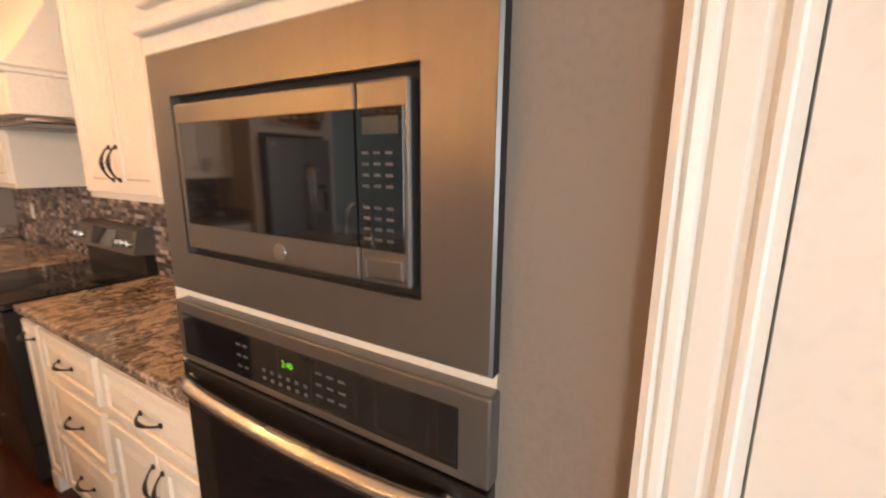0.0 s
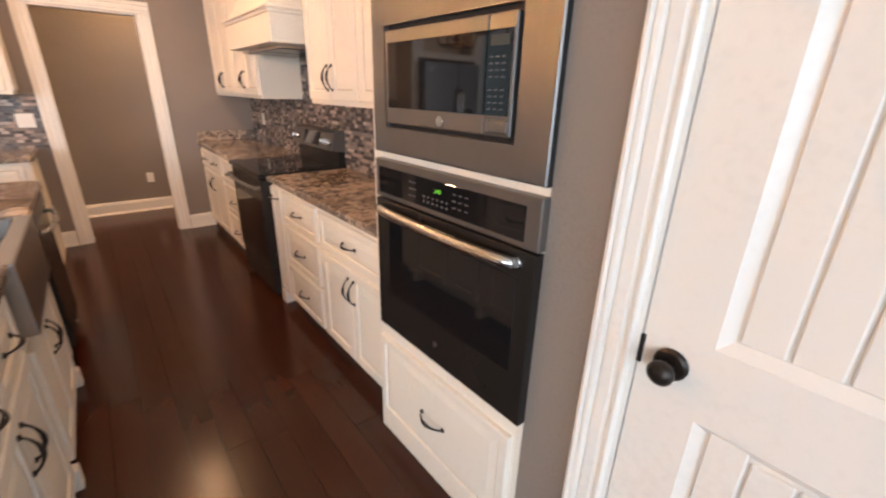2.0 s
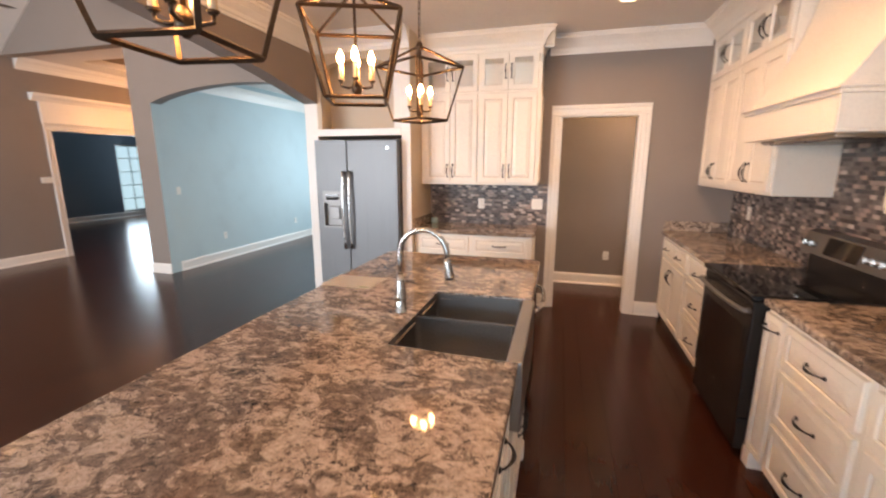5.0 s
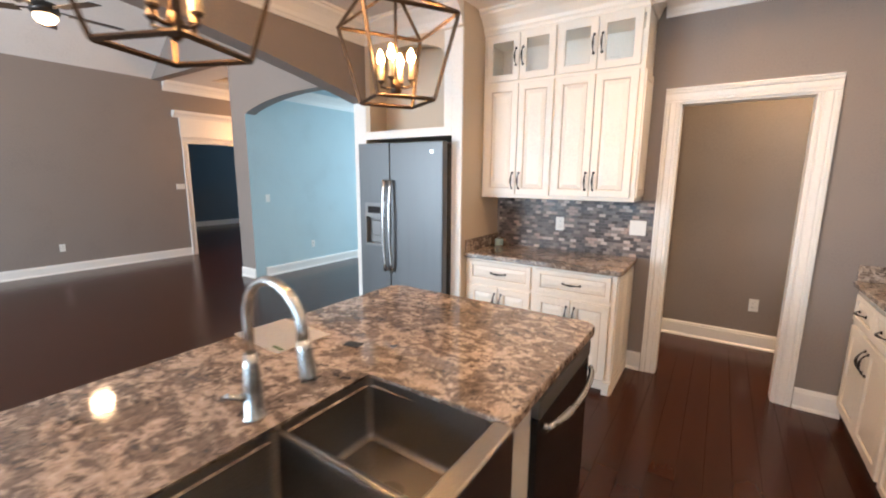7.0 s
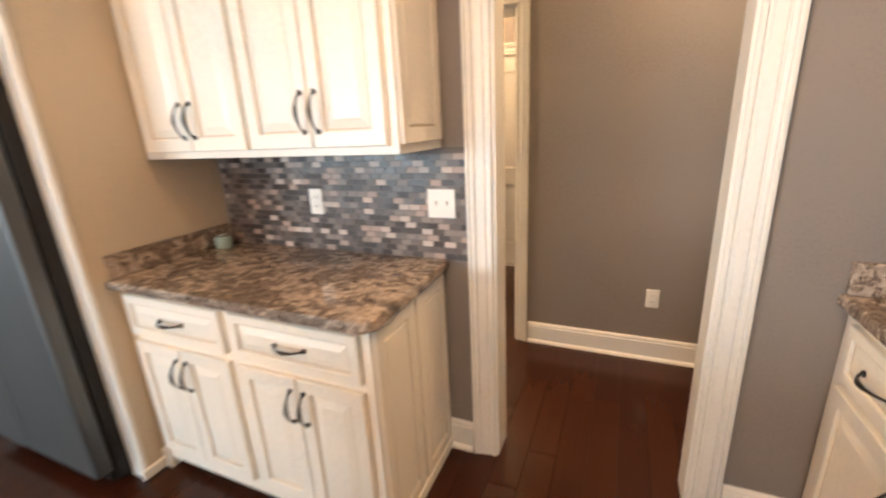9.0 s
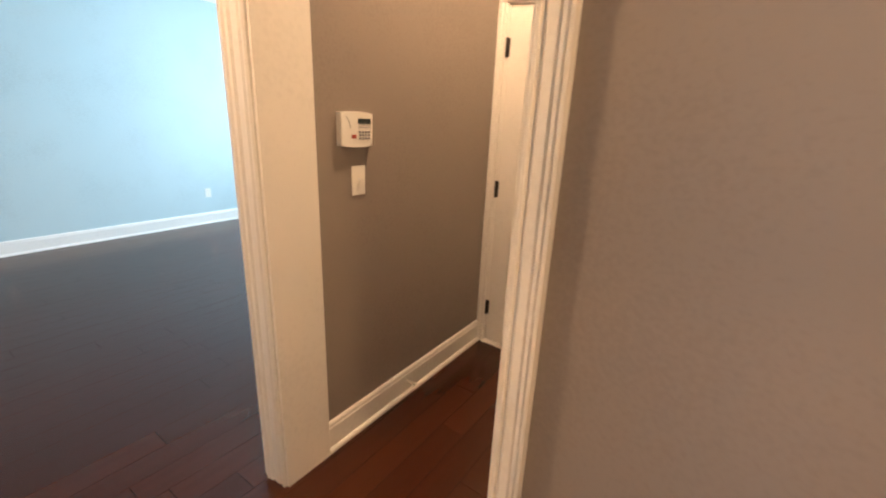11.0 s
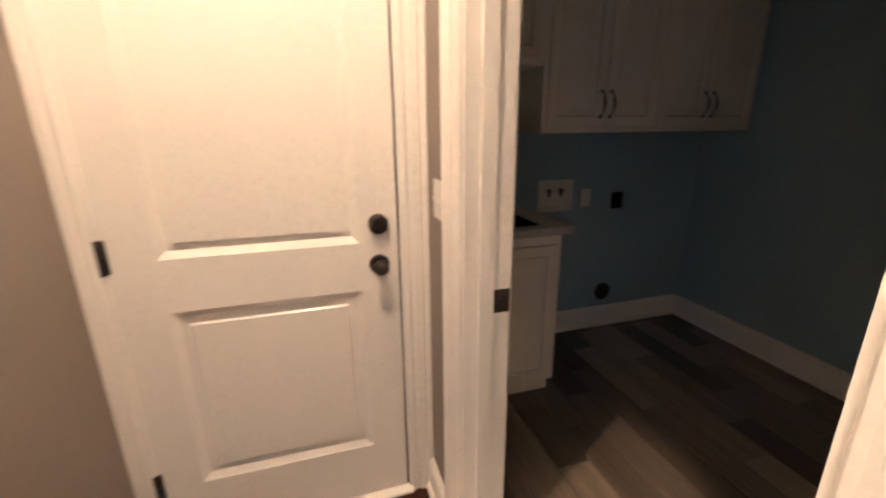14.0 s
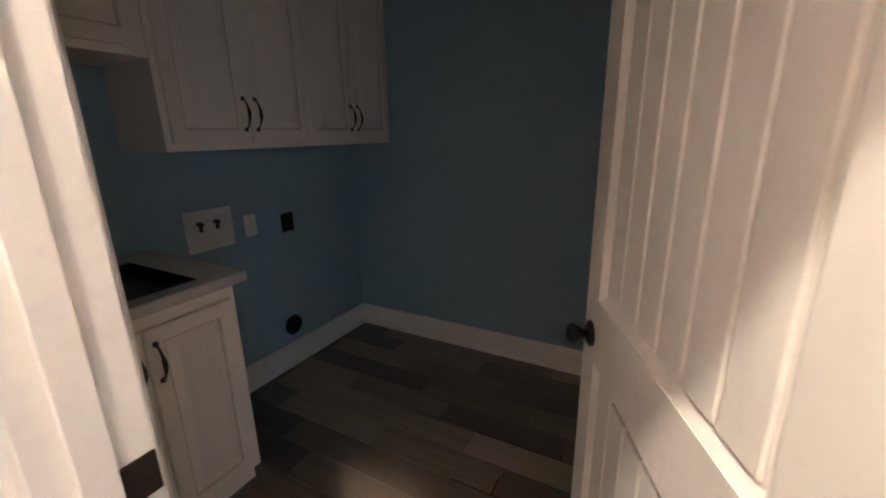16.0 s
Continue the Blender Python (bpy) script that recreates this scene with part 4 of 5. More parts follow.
for r in range(3):
    for q in range(2):
        box(bm, (0.215 + q * 0.020, -0.0375, OH - 0.052 - r * 0.022), (0.227 + q * 0.020, -0.036, OH - 0.048 - r * 0.022))
    for q in range(3):
        box(bm, (0.43 + q * 0.026, -0.0375, OH - 0.052 - r * 0.020), (0.444 + q * 0.026, -0.036, OH - 0.048 - r * 0.020))
for r in range(2):
    for q in range(6):
        box(bm, (0.29 + q * 0.022, -0.0375, OH - 0.086 - r * 0.016), (0.298 + q * 0.022, -0.036, OH - 0.080 - r * 0.016))
tagged(part("key_print", bm, PALEPRINT, opan, "pale printed key legends"), kind="stuff")
text = bpy.data.curves.new("clock", "FONT")
text.body, text.size, text.extrude = "2:40", 0.017, 0.0004
tx = new("clock", text)
deps = bpy.context.evaluated_depsgraph_get()
clock_mesh = bpy.data.meshes.new_from_object(tx.evaluated_get(deps))
bpy.data.objects.remove(tx)
clock_mesh.materials.clear()
clock_mesh.materials.append(CLOCK)
ck = new("clock_digits", clock_mesh)
ck.parent = opan
ck.matrix_basis = pose(0.345, -0.0372, OH - 0.062, 90, 0, 0)
bm = bmesh.new()
box(bm, (0.002, -0.036, 0.0), (OW - 0.002, 0.0, OH - 0.141), 0.004, 2)
odoor = part("door", bm, BLACK, ov, "black oven door with dark window")
bm = bmesh.new()
box(bm, (0.085, -0.0380, 0.160), (OW - 0.055, -0.034, OH - 0.215), 0.002)
part("window", bm, BLACKGLASS, odoor)
bm = bmesh.new()
tube(bm, [(0.040 + 0.650 * s / 16, -0.052 - 0.026 * math.sin(math.pi * s / 16) ** 0.5, OH - 0.172) for s in range(17)], 0.0165, 14)
for x in (0.042, 0.688):
    tube(bm, [(x, -0.030, OH - 0.172), (x, -0.048, OH - 0.172)], 0.014, 12)
part("handle", bm, STEEL, odoor, "brushed steel bar handle")
bm = bmesh.new()
tube(bm, [(0.361, -0.036, 0.072), (0.361, -0.0385, 0.072)], 0.012, 16)
part("badge", bm, STEEL, odoor)

# range
rg = thing("range", pose(RF - 0.006, 3.582, 0.012, 0, 0, FACE_R), "black freestanding electric range with glass cooktop", "range")
w = 0.757
bm = bmesh.new()
box(bm, (0.003, 0.012, 0.02), (w - 0.003, 0.56, 0.895), 0.003)
part("body", bm, BLACK, rg)
bm = bmesh.new()
box(bm, (0.0, -0.078, 0.892), (w, 0.565, 0.925), 0.010, 3)
ctop = part("cooktop", bm, BLACKGLASS, rg, "black glass cooktop")
PRINT = paint("burner_print", (0.03, 0.03, 0.032), 0.15)
for x, y, r in ((0.20, 0.15, 0.10), (0.56, 0.15, 0.08), (0.20, 0.38, 0.08), (0.56, 0.38, 0.10)):
    bm = bmesh.new()
    tube(bm, [(x, y, 0.9252), (x, y, 0.9258)], r, 28)
    part("burner", bm, PRINT, ctop)
bm = bmesh.new()
prism(bm, [(0.510, 0.925), (0.565, 0.925), (0.565, 1.045), (0.510, 1.045)], "x", 0.004, w - 0.004)
part("riser", bm, BLACK, rg)
bm = bmesh.new()
prism(bm, [(0.452, 1.046), (0.565, 1.030), (0.565, 1.180), (0.540, 1.188), (0.486, 1.172)], "x", 0.0, w)
bg = part("backguard", bm, SLATE, rg, "dark slate overhanging control panel")
bm = bmesh.new()
prism(bm, [(0.4575, 1.062), (0.484, 1.160), (0.482, 1.161), (0.4555, 1.062)], "x", 0.23, 0.53)
part("display", bm, BLACKGLASS, bg)
for x in (0.055, 0.125, 0.60, 0.66, 0.72):
    bm = bmesh.new()
    tube(bm, [(x, 0.474, 1.100), (x, 0.452, 1.106), (x, 0.444, 1.108)], [0.022, 0.020, 0.016], 16)
    box(bm, (x - 0.004, 0.437, 1.088), (x + 0.004, 0.450, 1.128), 0.002)
    part("knob", bm, STEEL, bg, "steel control knob")
bm = bmesh.new()
box(bm, (0.004, -0.062, 0.225), (w - 0.004, 0.012, 0.885), 0.008, 2)
rdoor = part("oven_door", bm, BLACK, rg)
bm = bmesh.new()
box(bm, (0.06, -0.0645, 0.30), (w - 0.06, -0.060, 0.73), 0.002)
part("window", bm, BLACKGLASS, rdoor)
bm = bmesh.new()
tube(bm, [(0.03 + (w - 0.06) * s / 14, -0.090 - 0.028 * math.sin(math.pi * s / 14) ** 0.5, 0.828) for s in range(15)], 0.013, 12)
for x in (0.035, w - 0.035):
    tube(bm, [(x, -0.058, 0.828), (x, -0.094, 0.828)], 0.013, 10)
part("handle", bm, SLATE, rdoor, "slate steel bar handle")
bm = bmesh.new()
tube(bm, [(w / 2, -0.062, 0.265), (w / 2, -0.065, 0.265)], 0.012, 16)
part("badge", bm, STEEL, rdoor)
bm = bmesh.new()
box(bm, (0.004, -0.056, 0.035), (w - 0.004, 0.012, 0.218), 0.005, 2)
box(bm, (0.03, 0.012, -0.012), (0.07, 0.05, 0.045))
box(bm, (w - 0.07, 0.012, -0.012), (w - 0.03, 0.05, 0.045))
part("storage_drawer", bm, BLACK, rg)

# hood
hd = thing("range_hood", pose(0.572, 3.556, -0.014, 0, 0, FACE_R), "white wooden mantel range hood with sloping chimney", "range hood")
w, d = 0.926, RWALL - 0.572 - 0.003
bm = bmesh.new()
box(bm, (0, 0, 1.758), (w, 0.02, 1.898), 0.002)
box(bm, (0.001, 0.02, 1.758), (0.02, d, 1.898))
box(bm, (w - 0.02, 0.02, 1.758), (w - 0.001, d, 1.898))
box(bm, (0.02, 0.02, 1.752), (w - 0.02, d, 1.757))
part("mantel", bm, CABINET, hd)
bm = bmesh.new()
box(bm, (-0.012, -0.012, 1.898), (w + 0.012, d, 1.918), 0.004)
box(bm, (-0.022, -0.024, 1.918), (w + 0.022, d, 1.934), 0.005)
box(bm, (-0.003, -0.004, 1.742), (w + 0.003, d, 1.7575), 0.003)
part("mantel_trim", bm, CABINET, hd)
bm = bmesh.new()
TOP = CEIL + 0.010
slope = [(0.004 + 0.285 * (1 - (1 - min(1.0, k / 14)) ** 2.1), 1.934 + (TOP - 1.934) * k / 16) for k in range(17)]
prism(bm, slope + [(d, TOP), (d, 1.934)], "x", 0.02, w - 0.02)
part("chimney", bm, CABINET, hd)
bm = bmesh.new()
box(bm, (0.10, 0.06, 1.722), (w - 0.10, d - 0.06, 1.742), 0.004)
ins = part("insert", bm, STEEL, hd, "stainless hood insert with dark filters")
bm = bmesh.new()
for k in range(2):
    box(bm, (0.14 + 0.36 * k, 0.09, 1.718), (0.46 + 0.36 * k, d - 0.09, 1.7225), 0.002)
part("filter", bm, BLACK, ins)

# ---- island ----
IX0, IX1, IY0, IY1 = -1.78, -0.635, 0.835, 3.365
SY0, SY1, SX0 = 1.770, 2.470, -1.135
worktop("island_worktop", IX0, IX1, IY0, IY1, "large polished brown granite island top with sink cut-out", "abcd", hole=(SX0, SY0, SY1))
isl = thing("kitchen_island", pose(IX1 - 0.035, IY0 + 0.045, 0, 0, 0, FACE_I), "cream panelled kitchen island with bronze pulls", "kitchen island")
il, idp = 2.71 - IY0 - 0.045, 0.84      # cabinet length before the dishwasher, depth
full = IY1 - IY0 - 0.09
bm = bmesh.new()
s0, s1 = SY0 - IY0 - 0.045, SY1 - IY0 - 0.045
box(bm, (0, 0, 0.09), (s0 - 0.02, idp, 0.889), 0.002)
box(bm, (s0 - 0.02, 0, 0.09), (s1 + 0.02, idp, 0.64))
box(bm, (s0 - 0.02, 0.50, 0.64), (s1 + 0.02, idp, 0.889))
box(bm, (s1 + 0.02, 0, 0.09), (il, idp, 0.889), 0.002)
box(bm, (il, 0.60, 0.09), (full, idp, 0.889))
box(bm, (full - 0.025, 0, 0.0), (full, idp, 0.889), 0.002)
box(bm, (0.01, 0.06, 0.0), (il, idp, 0.09))
part("body", bm, CABINET, isl)
for a, b in ((0.03, 0.42), (0.42, 0.80)):
    front(isl, a, b, 0.69, 0.865, "drawer", "h")
    front(isl, a, b, 0.10, 0.665, "door", "ru" if a < 0.1 else "lu")
front(isl, s0, (s0 + s1) / 2, 0.10, 0.60, "door", "ru")
front(isl, (s0 + s1) / 2, s1, 0.10, 0.60, "door", "lu")
for fx in (0.0, s0 - 0.06, s1):
    bm = bmesh.new()
    box(bm, (fx, -0.026, 0.0), (fx + 0.055, 0.05, 0.095), 0.004)
    part("foot", bm, CABINET, isl)


def end_panel(parent, x0, x1, z0, z1, stile):
    """A flat panel with a thin routed line on the island's near end; local outward is -x."""
    turn = pose(0, 0, 0, 0, 0, -90)
    t, g, side = 0.016, 0.005, 0.040
    a0, a1, c0, c1 = -x1 + side, -x0 - stile, z0 + 0.11, z1 - 0.042
    bm = bmesh.new()
    box(bm, (-x1, -t, z0), (a0, 0, z1), 0.0015)
    box(bm, (a1, -t, z0), (-x0, 0, z1), 0.0015)
    box(bm, (a0, -t, z0), (a1, 0, c0), 0.0)
    box(bm, (a0, -t, c1), (a1, 0, z1), 0.0)
    part("panel_frame", bm, CABINET, parent, at=turn)
    bm = bmesh.new()
    box(bm, (a0, -0.008, c0), (a1, -0.001, c1))
    part("panel_groove", bm, GLAZE, parent, at=turn)
    bm = bmesh.new()
    box(bm, (a0 + g, -t, c0 + g), (a1 - g, -0.004, c1 - g), 0.002)
    part("panel", bm, CABINET, parent, at=turn)


end_panel(isl, 0.0, 0.462, 0.0, 0.888, 0.092)
end_panel(isl, 0.470, 0.856, 0.0, 0.888, 0.040)
bm = bmesh.new()
box(bm, (-0.006, 0.463, 0.0), (0.0, 0.469, 0.888))
part("joint", bm, GLAZE, isl)
bm = bmesh.new()
box(bm, (0.0, idp, 0.0), (full, idp + 0.018, 0.888))
part("back_panel", bm, CABINET, isl)

# sink with two bowls and apron front
sk = thing("sink", pose(0, 0, 0), "stainless apron-front double bowl sink set in granite", "sink")
sx1 = IX1 + 0.010
DV = 2.130
for n, (y0, y1) in enumerate(((SY0 + 0.002, DV - 0.008), (DV + 0.008, SY1 - 0.002))):
    bm = bmesh.new()
    x0, x1, zb, zt = SX0 + 0.002, sx1 - 0.055, 0.71, 0.916
    r = 0.03
    n_ = 6

    def bowl_ring(inset, z):
        pts = []
        for cx, cy, a0 in ((x1 - r, y1 - r, 0), (x0 + r, y1 - r, 90), (x0 + r, y0 + r, 180), (x1 - r, y0 + r, 270)):
            for k in range(n_ + 1):
                a = radians(a0 + 90 * k / n_)
                pts.append((cx + (r - inset) * math.cos(a), cy + (r - inset) * math.sin(a), z))
        return [bm.verts.new(p) for p in pts]
    rings = [bowl_ring(0, zt), bowl_ring(0.004, zb + 0.02), bowl_ring(0.015, zb + 0.004), bowl_ring(0.026, zb)]
    for a, b in zip(rings, rings[1:]):
        for k in range(len(a)):
            f = bm.faces.new((a[k], a[(k + 1) % len(a)], b[(k + 1) % len(a)], b[k]))
            f.smooth = True
    bm.faces.new(rings[-1])
    bowl = part("bowl", bm, SINK, sk, "brushed steel bowl")
    bm = bmesh.new()
    cx, cy = (x0 + x1) / 2, (y0 + y1) / 2
    tube(bm, [(cx, cy, zb + 0.001), (cx, cy, zb + 0.004)], 0.042, 24)
    part("drain", bm, SLATE, bowl)
bm = bmesh.new()
box(bm, (sx1 - 0.055, SY0 + 0.002, 0.655), (sx1 + 0.004, SY1 - 0.002, 0.926), 0.008, 3)
part("apron", bm, SINK, sk, "stainless apron front")
bm = bmesh.new()
box(bm, (SX0 + 0.002, DV - 0.0085, 0.76), (sx1 - 0.056, DV + 0.0085, 0.914), 0.006, 2)
part("divider", bm, SINK, sk)

# faucet
fc = thing("faucet", pose(-1.200, 2.115, 0.930) @ Matrix.Diagonal((0.92, 0.95, 0.90, 1)), "brushed nickel gooseneck pull-down faucet", "faucet")
bm = bmesh.new()
tube(bm, [(0, 0, 0), (0, 0, 0.008), (0, 0, 0.012), (0, 0, 0.10), (0, 0, 0.16), (0, 0, 0.20)], [0.031, 0.031, 0.026, 0.027, 0.021, 0.0155], 18)
part("base", bm, STEEL, fc)
bm = bmesh.new()
pts = [(0, 0, 0.19), (0, 0, 0.27)]
for k in range(13):
    a = math.pi - math.pi * k / 12 * 1.05
    pts.append((0.118 + 0.118 * math.cos(a), 0, 0.31 + 0.118 * math.sin(a)))
tube(bm, pts, 0.0135, 14)
part("neck", bm, STEEL, fc)
bm = bmesh.new()
e = Vector(pts[-1])
tube(bm, [e + Vector((0.0, 0, 0.005)), e + Vector((0.004, 0, -0.02)), e + Vector((0.014, 0, -0.085)), e + Vector((0.016, 0, -0.098))], [0.015, 0.017, 0.022, 0.020], 16)
part("spray_head", bm, STEEL, fc)
bm = bmesh.new()
tube(bm, [(0, -0.02, 0.075), (0, -0.045, 0.08), (0, -0.075, 0.105)], [0.013, 0.011, 0.007], 10)
part("lever", bm, STEEL, fc)

# dishwasher
dw = thing("dishwasher", pose(IX1 - 0.045, 2.712, 0, 0, 0, FACE_I), "black built-in dishwasher with curved steel handle", "dishwasher")
bm = bmesh.new()
box(bm, (0.004, 0.0, 0.10), (0.60, 0.55, 0.862))
box(bm, (0.01, 0.04, 0.0), (0.59, 0.5, 0.10))
part("body", bm, BLACK, dw)
bm = bmesh.new()
box(bm, (0.002, -0.032, 0.11), (0.602, 0.0, 0.80), 0.005, 2)
ddoor = part("door", bm, BLACK, dw, "black dishwasher door")
bm = bmesh.new()
box(bm, (0.002, -0.036, 0.803), (0.602, 0.0, 0.868), 0.006, 2)
part("control_strip", bm, SLATE, dw, "slate steel control strip")
bm = bmesh.new()
tube(bm, [(0.04 + 0.52 * s / 14, -0.050 - 0.038 * math.sin(math.pi * s / 14) ** 0.6, 0.765) for s in range(15)], 0.012, 12)
for x in (0.045, 0.555):
    tube(bm, [(x, -0.03, 0.765), (x, -0.054, 0.765)], 0.012, 10)
part("handle", bm, STEEL, ddoor, "curved steel bar handle")

# on the island
bm = bmesh.new()
n = 8
top = [[bm.verts.new((0.155 * (2 * i / n - 1), 0.115 * (2 * j / 4 - 1), 0.0012 + 0.0025 * (i / n) ** 3)) for j in range(5)] for i in range(n + 1)]
for i in range(n):
    for j in range(4):
        bm.faces.new((top[i][j], top[i + 1][j], top[i + 1][j + 1], top[i][j + 1]))
bmesh.ops.solidify(bm, geom=bm.faces, thickness=0.0008)
sheet = solid("paper_sheet", bm, PAPER, "white printed leaflet lying on the granite island", "paper", at=pose(-1.640, 2.505, 0.9308, 0, 0, -3))
bm = bmesh.new()
box(bm, (0.085, -0.095, 0.0044), (0.145, -0.082, 0.0048))
part("print", bm, GREENPRINT, sheet, "dark green printed mark")
bm = bmesh.new()
box(bm, (-0.032, -0.022, 0), (0.032, 0.022, 0.003), 0.001)
solid("counter_plate", bm, BRONZE, "small flat dark plate on the island top", "cover plate", at=pose(-1.336, 2.597, 0.9305, 0, 0, 12))

# ---- refrigerator ----
fr = thing("refrigerator", pose(-2.982, 4.345, 0), "dark slate side-by-side refrigerator with ice dispenser", "refrigerator")
fw, fh = 0.915, 1.83
bm = bmesh.new()
box(bm, (0.005, 0.02, 0.02), (fw - 0.005, 0.70, fh - 0.02), 0.004)
box(bm, (0.03, 0.0, 0.02), (fw - 0.03, 0.03, 0.08))
box(bm, (0.02, 0.06, 0.0), (0.07, 0.66, 0.02))
box(bm, (fw - 0.07, 0.06, 0.0), (fw - 0.02, 0.66, 0.02))
part("body", bm, BLACK, fr, "dark cabinet body")
sp = 0.36


def fridge_door(x0, x1, hole=None):
    bm = bmesh.new()
    if hole:
        h0, h1, z0, z1 = hole
        box(bm, (x0, -0.055, 0.08), (h0, 0.012, fh), 0.006, 2)
        box(bm, (h1, -0.055, 0.08), (x1, 0.012, fh), 0.006, 2)
        box(bm, (h0 - 0.005, -0.055, 0.08), (h1 + 0.005, 0.012, z0), 0.0)
        box(bm, (h0 - 0.005, -0.055, z1), (h1 + 0.005, 0.012, fh), 0.0)
    else:
        box(bm, (x0, -0.055, 0.08), (x1, 0.012, fh), 0.012, 3)
    return part("door", bm, FRIDGE, fr, "slate steel refrigerator door")


dl = fridge_door(0.002, sp - 0.002, (0.075, 0.285, 0.94, 1.31))
dr = fridge_door(sp + 0.002, fw - 0.002)
bm = bmesh.new()
box(bm, (0.068, -0.012, 0.935), (0.292, 0.010, 1.315))
box(bm, (0.070, -0.060, 0.935), (0.082, -0.010, 1.315), 0.002)
box(bm, (0.278, -0.060, 0.935), (0.290, -0.010, 1.315), 0.002)
box(bm, (0.080, -0.060, 1.19), (0.280, -0.010, 1.315), 0.003)
box(bm, (0.080, -0.062, 0.932), (0.280, -0.010, 0.955), 0.003)
part("dispenser", bm, SLATE, dl, "ice and water dispenser recess")
bm = bmesh.new()
box(bm, (0.105, -0.0625, 1.225), (0.255, -0.0595, 1.285), 0.001)
part("display", bm, BLACKGLASS, dl)
bm = bmesh.new()
box(bm, (0.12, -0.030, 1.02), (0.24, -0.011, 1.16), 0.008, 2)
part("paddle", bm, SLATE, dl, "grey dispenser paddle")
for dd, x in ((dl, sp - 0.035), (dr, sp + 0.035)):
    bm = bmesh.new()
    tube(bm, [(x, -0.085 - 0.022 * math.sin(math.pi * s / 12), 0.72 + 0.80 * s / 12) for s in range(13)], 0.0145, 12)
    for z in (0.735, 1.505):
        tube(bm, [(x, -0.052, z), (x, -0.088, z)], 0.013, 10)
    part("handle", bm, STEEL, dd, "long brushed steel handle")
bm = bmesh.new()
tube(bm, [(fw - 0.11, -0.055, fh - 0.085), (fw - 0.11, -0.058, fh - 0.085)], 0.014, 18)
part("badge", bm, STEEL, dr)


# ---- pendant lanterns ----
def lantern(x, y, turn, z0=1.85):
    p = thing("pendant_lantern", pose(x, y, z0, 0, 0, turn), "aged bronze open cage lantern with four lit candles", "pendant lamp", "lanterns over the island")
    a, b, h = 0.115, 0.182, 0.300        # half widths below and above, height of the cage
    apex = 0.405
    r = 0.0057

    def bar(p0, p1, name):
        bm = bmesh.new()
        d = (Vector(p1) - Vector(p0)).normalized()
        u = d.orthogonal().normalized()
        v = d.cross(u)
        vs = []
        for q in (p0, p1):
            vs.append([bm.verts.new(Vector(q) + r * (i * u + j * v)) for i, j in ((1, 1), (-1, 1), (-1, -1), (1, -1))])
        for k in range(4):
            bm.faces.new((vs[0][k], vs[0][(k + 1) % 4], vs[1][(k + 1) % 4], vs[1][k]))
        bm.faces.new(vs[0][::-1])
        bm.faces.new(vs[1])
        part(name, bm, IRON, p)
    c0 = [(a * i, a * j, 0) for i, j in ((1, 1), (-1, 1), (-1, -1), (1, -1))]
    c1 = [(b * i, b * j, h) for i, j in ((1, 1), (-1, 1), (-1, -1), (1, -1))]
    for k in range(4):
        bar(c0[k], c0[(k + 1) % 4], "bottom_bar")
        bar(c1[k], c1[(k + 1) % 4], "top_bar")
        bar(c0[k], c1[k], "corner_bar")
        bar(c1[k], (c1[k][0] * 0.08, c1[k][1] * 0.08, apex), "roof_bar")
    bm = bmesh.new()
    tube(bm, [(0, 0, apex + 0.035), (0, 0, apex + 0.02), (0, 0, apex - 0.012)], [0.008, 0.020, 0.022], 12)
    tube(bm, [(0, 0, apex), (0, 0, 0.055)], 0.006, 8)
    tube(bm, [(0, 0, 0.085), (0, 0, 0.06), (0, 0, 0.035), (0, 0, 0.02)], [0.012, 0.022, 0.022, 0.006], 12)
    part("stem", bm, IRON, p)
    for k in range(4):
        ang = math.pi / 2 * k + radians(24 - turn)
        cx, cy = 0.062 * math.cos(ang), 0.062 * math.sin(ang)
        bm = bmesh.new()
        tube(bm, [(0, 0, 0.055), (cx * 0.6, cy * 0.6, 0.050), (cx, cy, 0.056), (cx, cy, 0.075)], 0.0055, 8)
        tube(bm, [(cx, cy, 0.072), (cx, cy, 0.080)], [0.010, 0.016], 10)
        arm = part("arm", bm, IRON, p)
        bm = bmesh.new()
        tube(bm, [(cx, cy, 0.080), (cx, cy, 0.142)], 0.0105, 12)
        part("candle", bm, WAX, arm, "cream candle sleeve")
        bm = bmesh.new()
        tube(bm, [(cx, cy, 0.142 + q) for q in (0, 0.006, 0.016, 0.028, 0.042, 0.054)], [0.005, 0.009, 0.0132, 0.012, 0.0065, 0.0015], 12)
        part("bulb", bm, BULB, arm, "lit flame-shaped bulb")
    # chain and canopy
    ztop = CEIL - z0
    bm = bmesh.new()
    z = apex + 0.035
    k = 0
    while z < ztop - 0.03:
        pts = []
        for q in range(9):
            t = 2 * math.pi * q / 8
            u = 0.008 * math.cos(t)
            pts.append(((u, 0, z + 0.017 + 0.019 * math.sin(t)) if k % 2 else (0, u, z + 0.017 + 0.019 * math.sin(t))))
        tube(bm, pts, 0.0022, 5)
        z += 0.029
        k += 1
    part("chain", bm, IRON, p)
    bm = bmesh.new()
    tube(bm, [(0, 0, ztop - 0.03), (0, 0, ztop - 0.022), (0, 0, ztop - 0.001)], [0.012, 0.055, 0.062], 20)
    part("canopy", bm, IRON, p)
    return p


PX = -1.365
for y, turn in ((1.26, 8), (2.09, 22), (2.90, 60)):
    lantern(PX, y, turn)


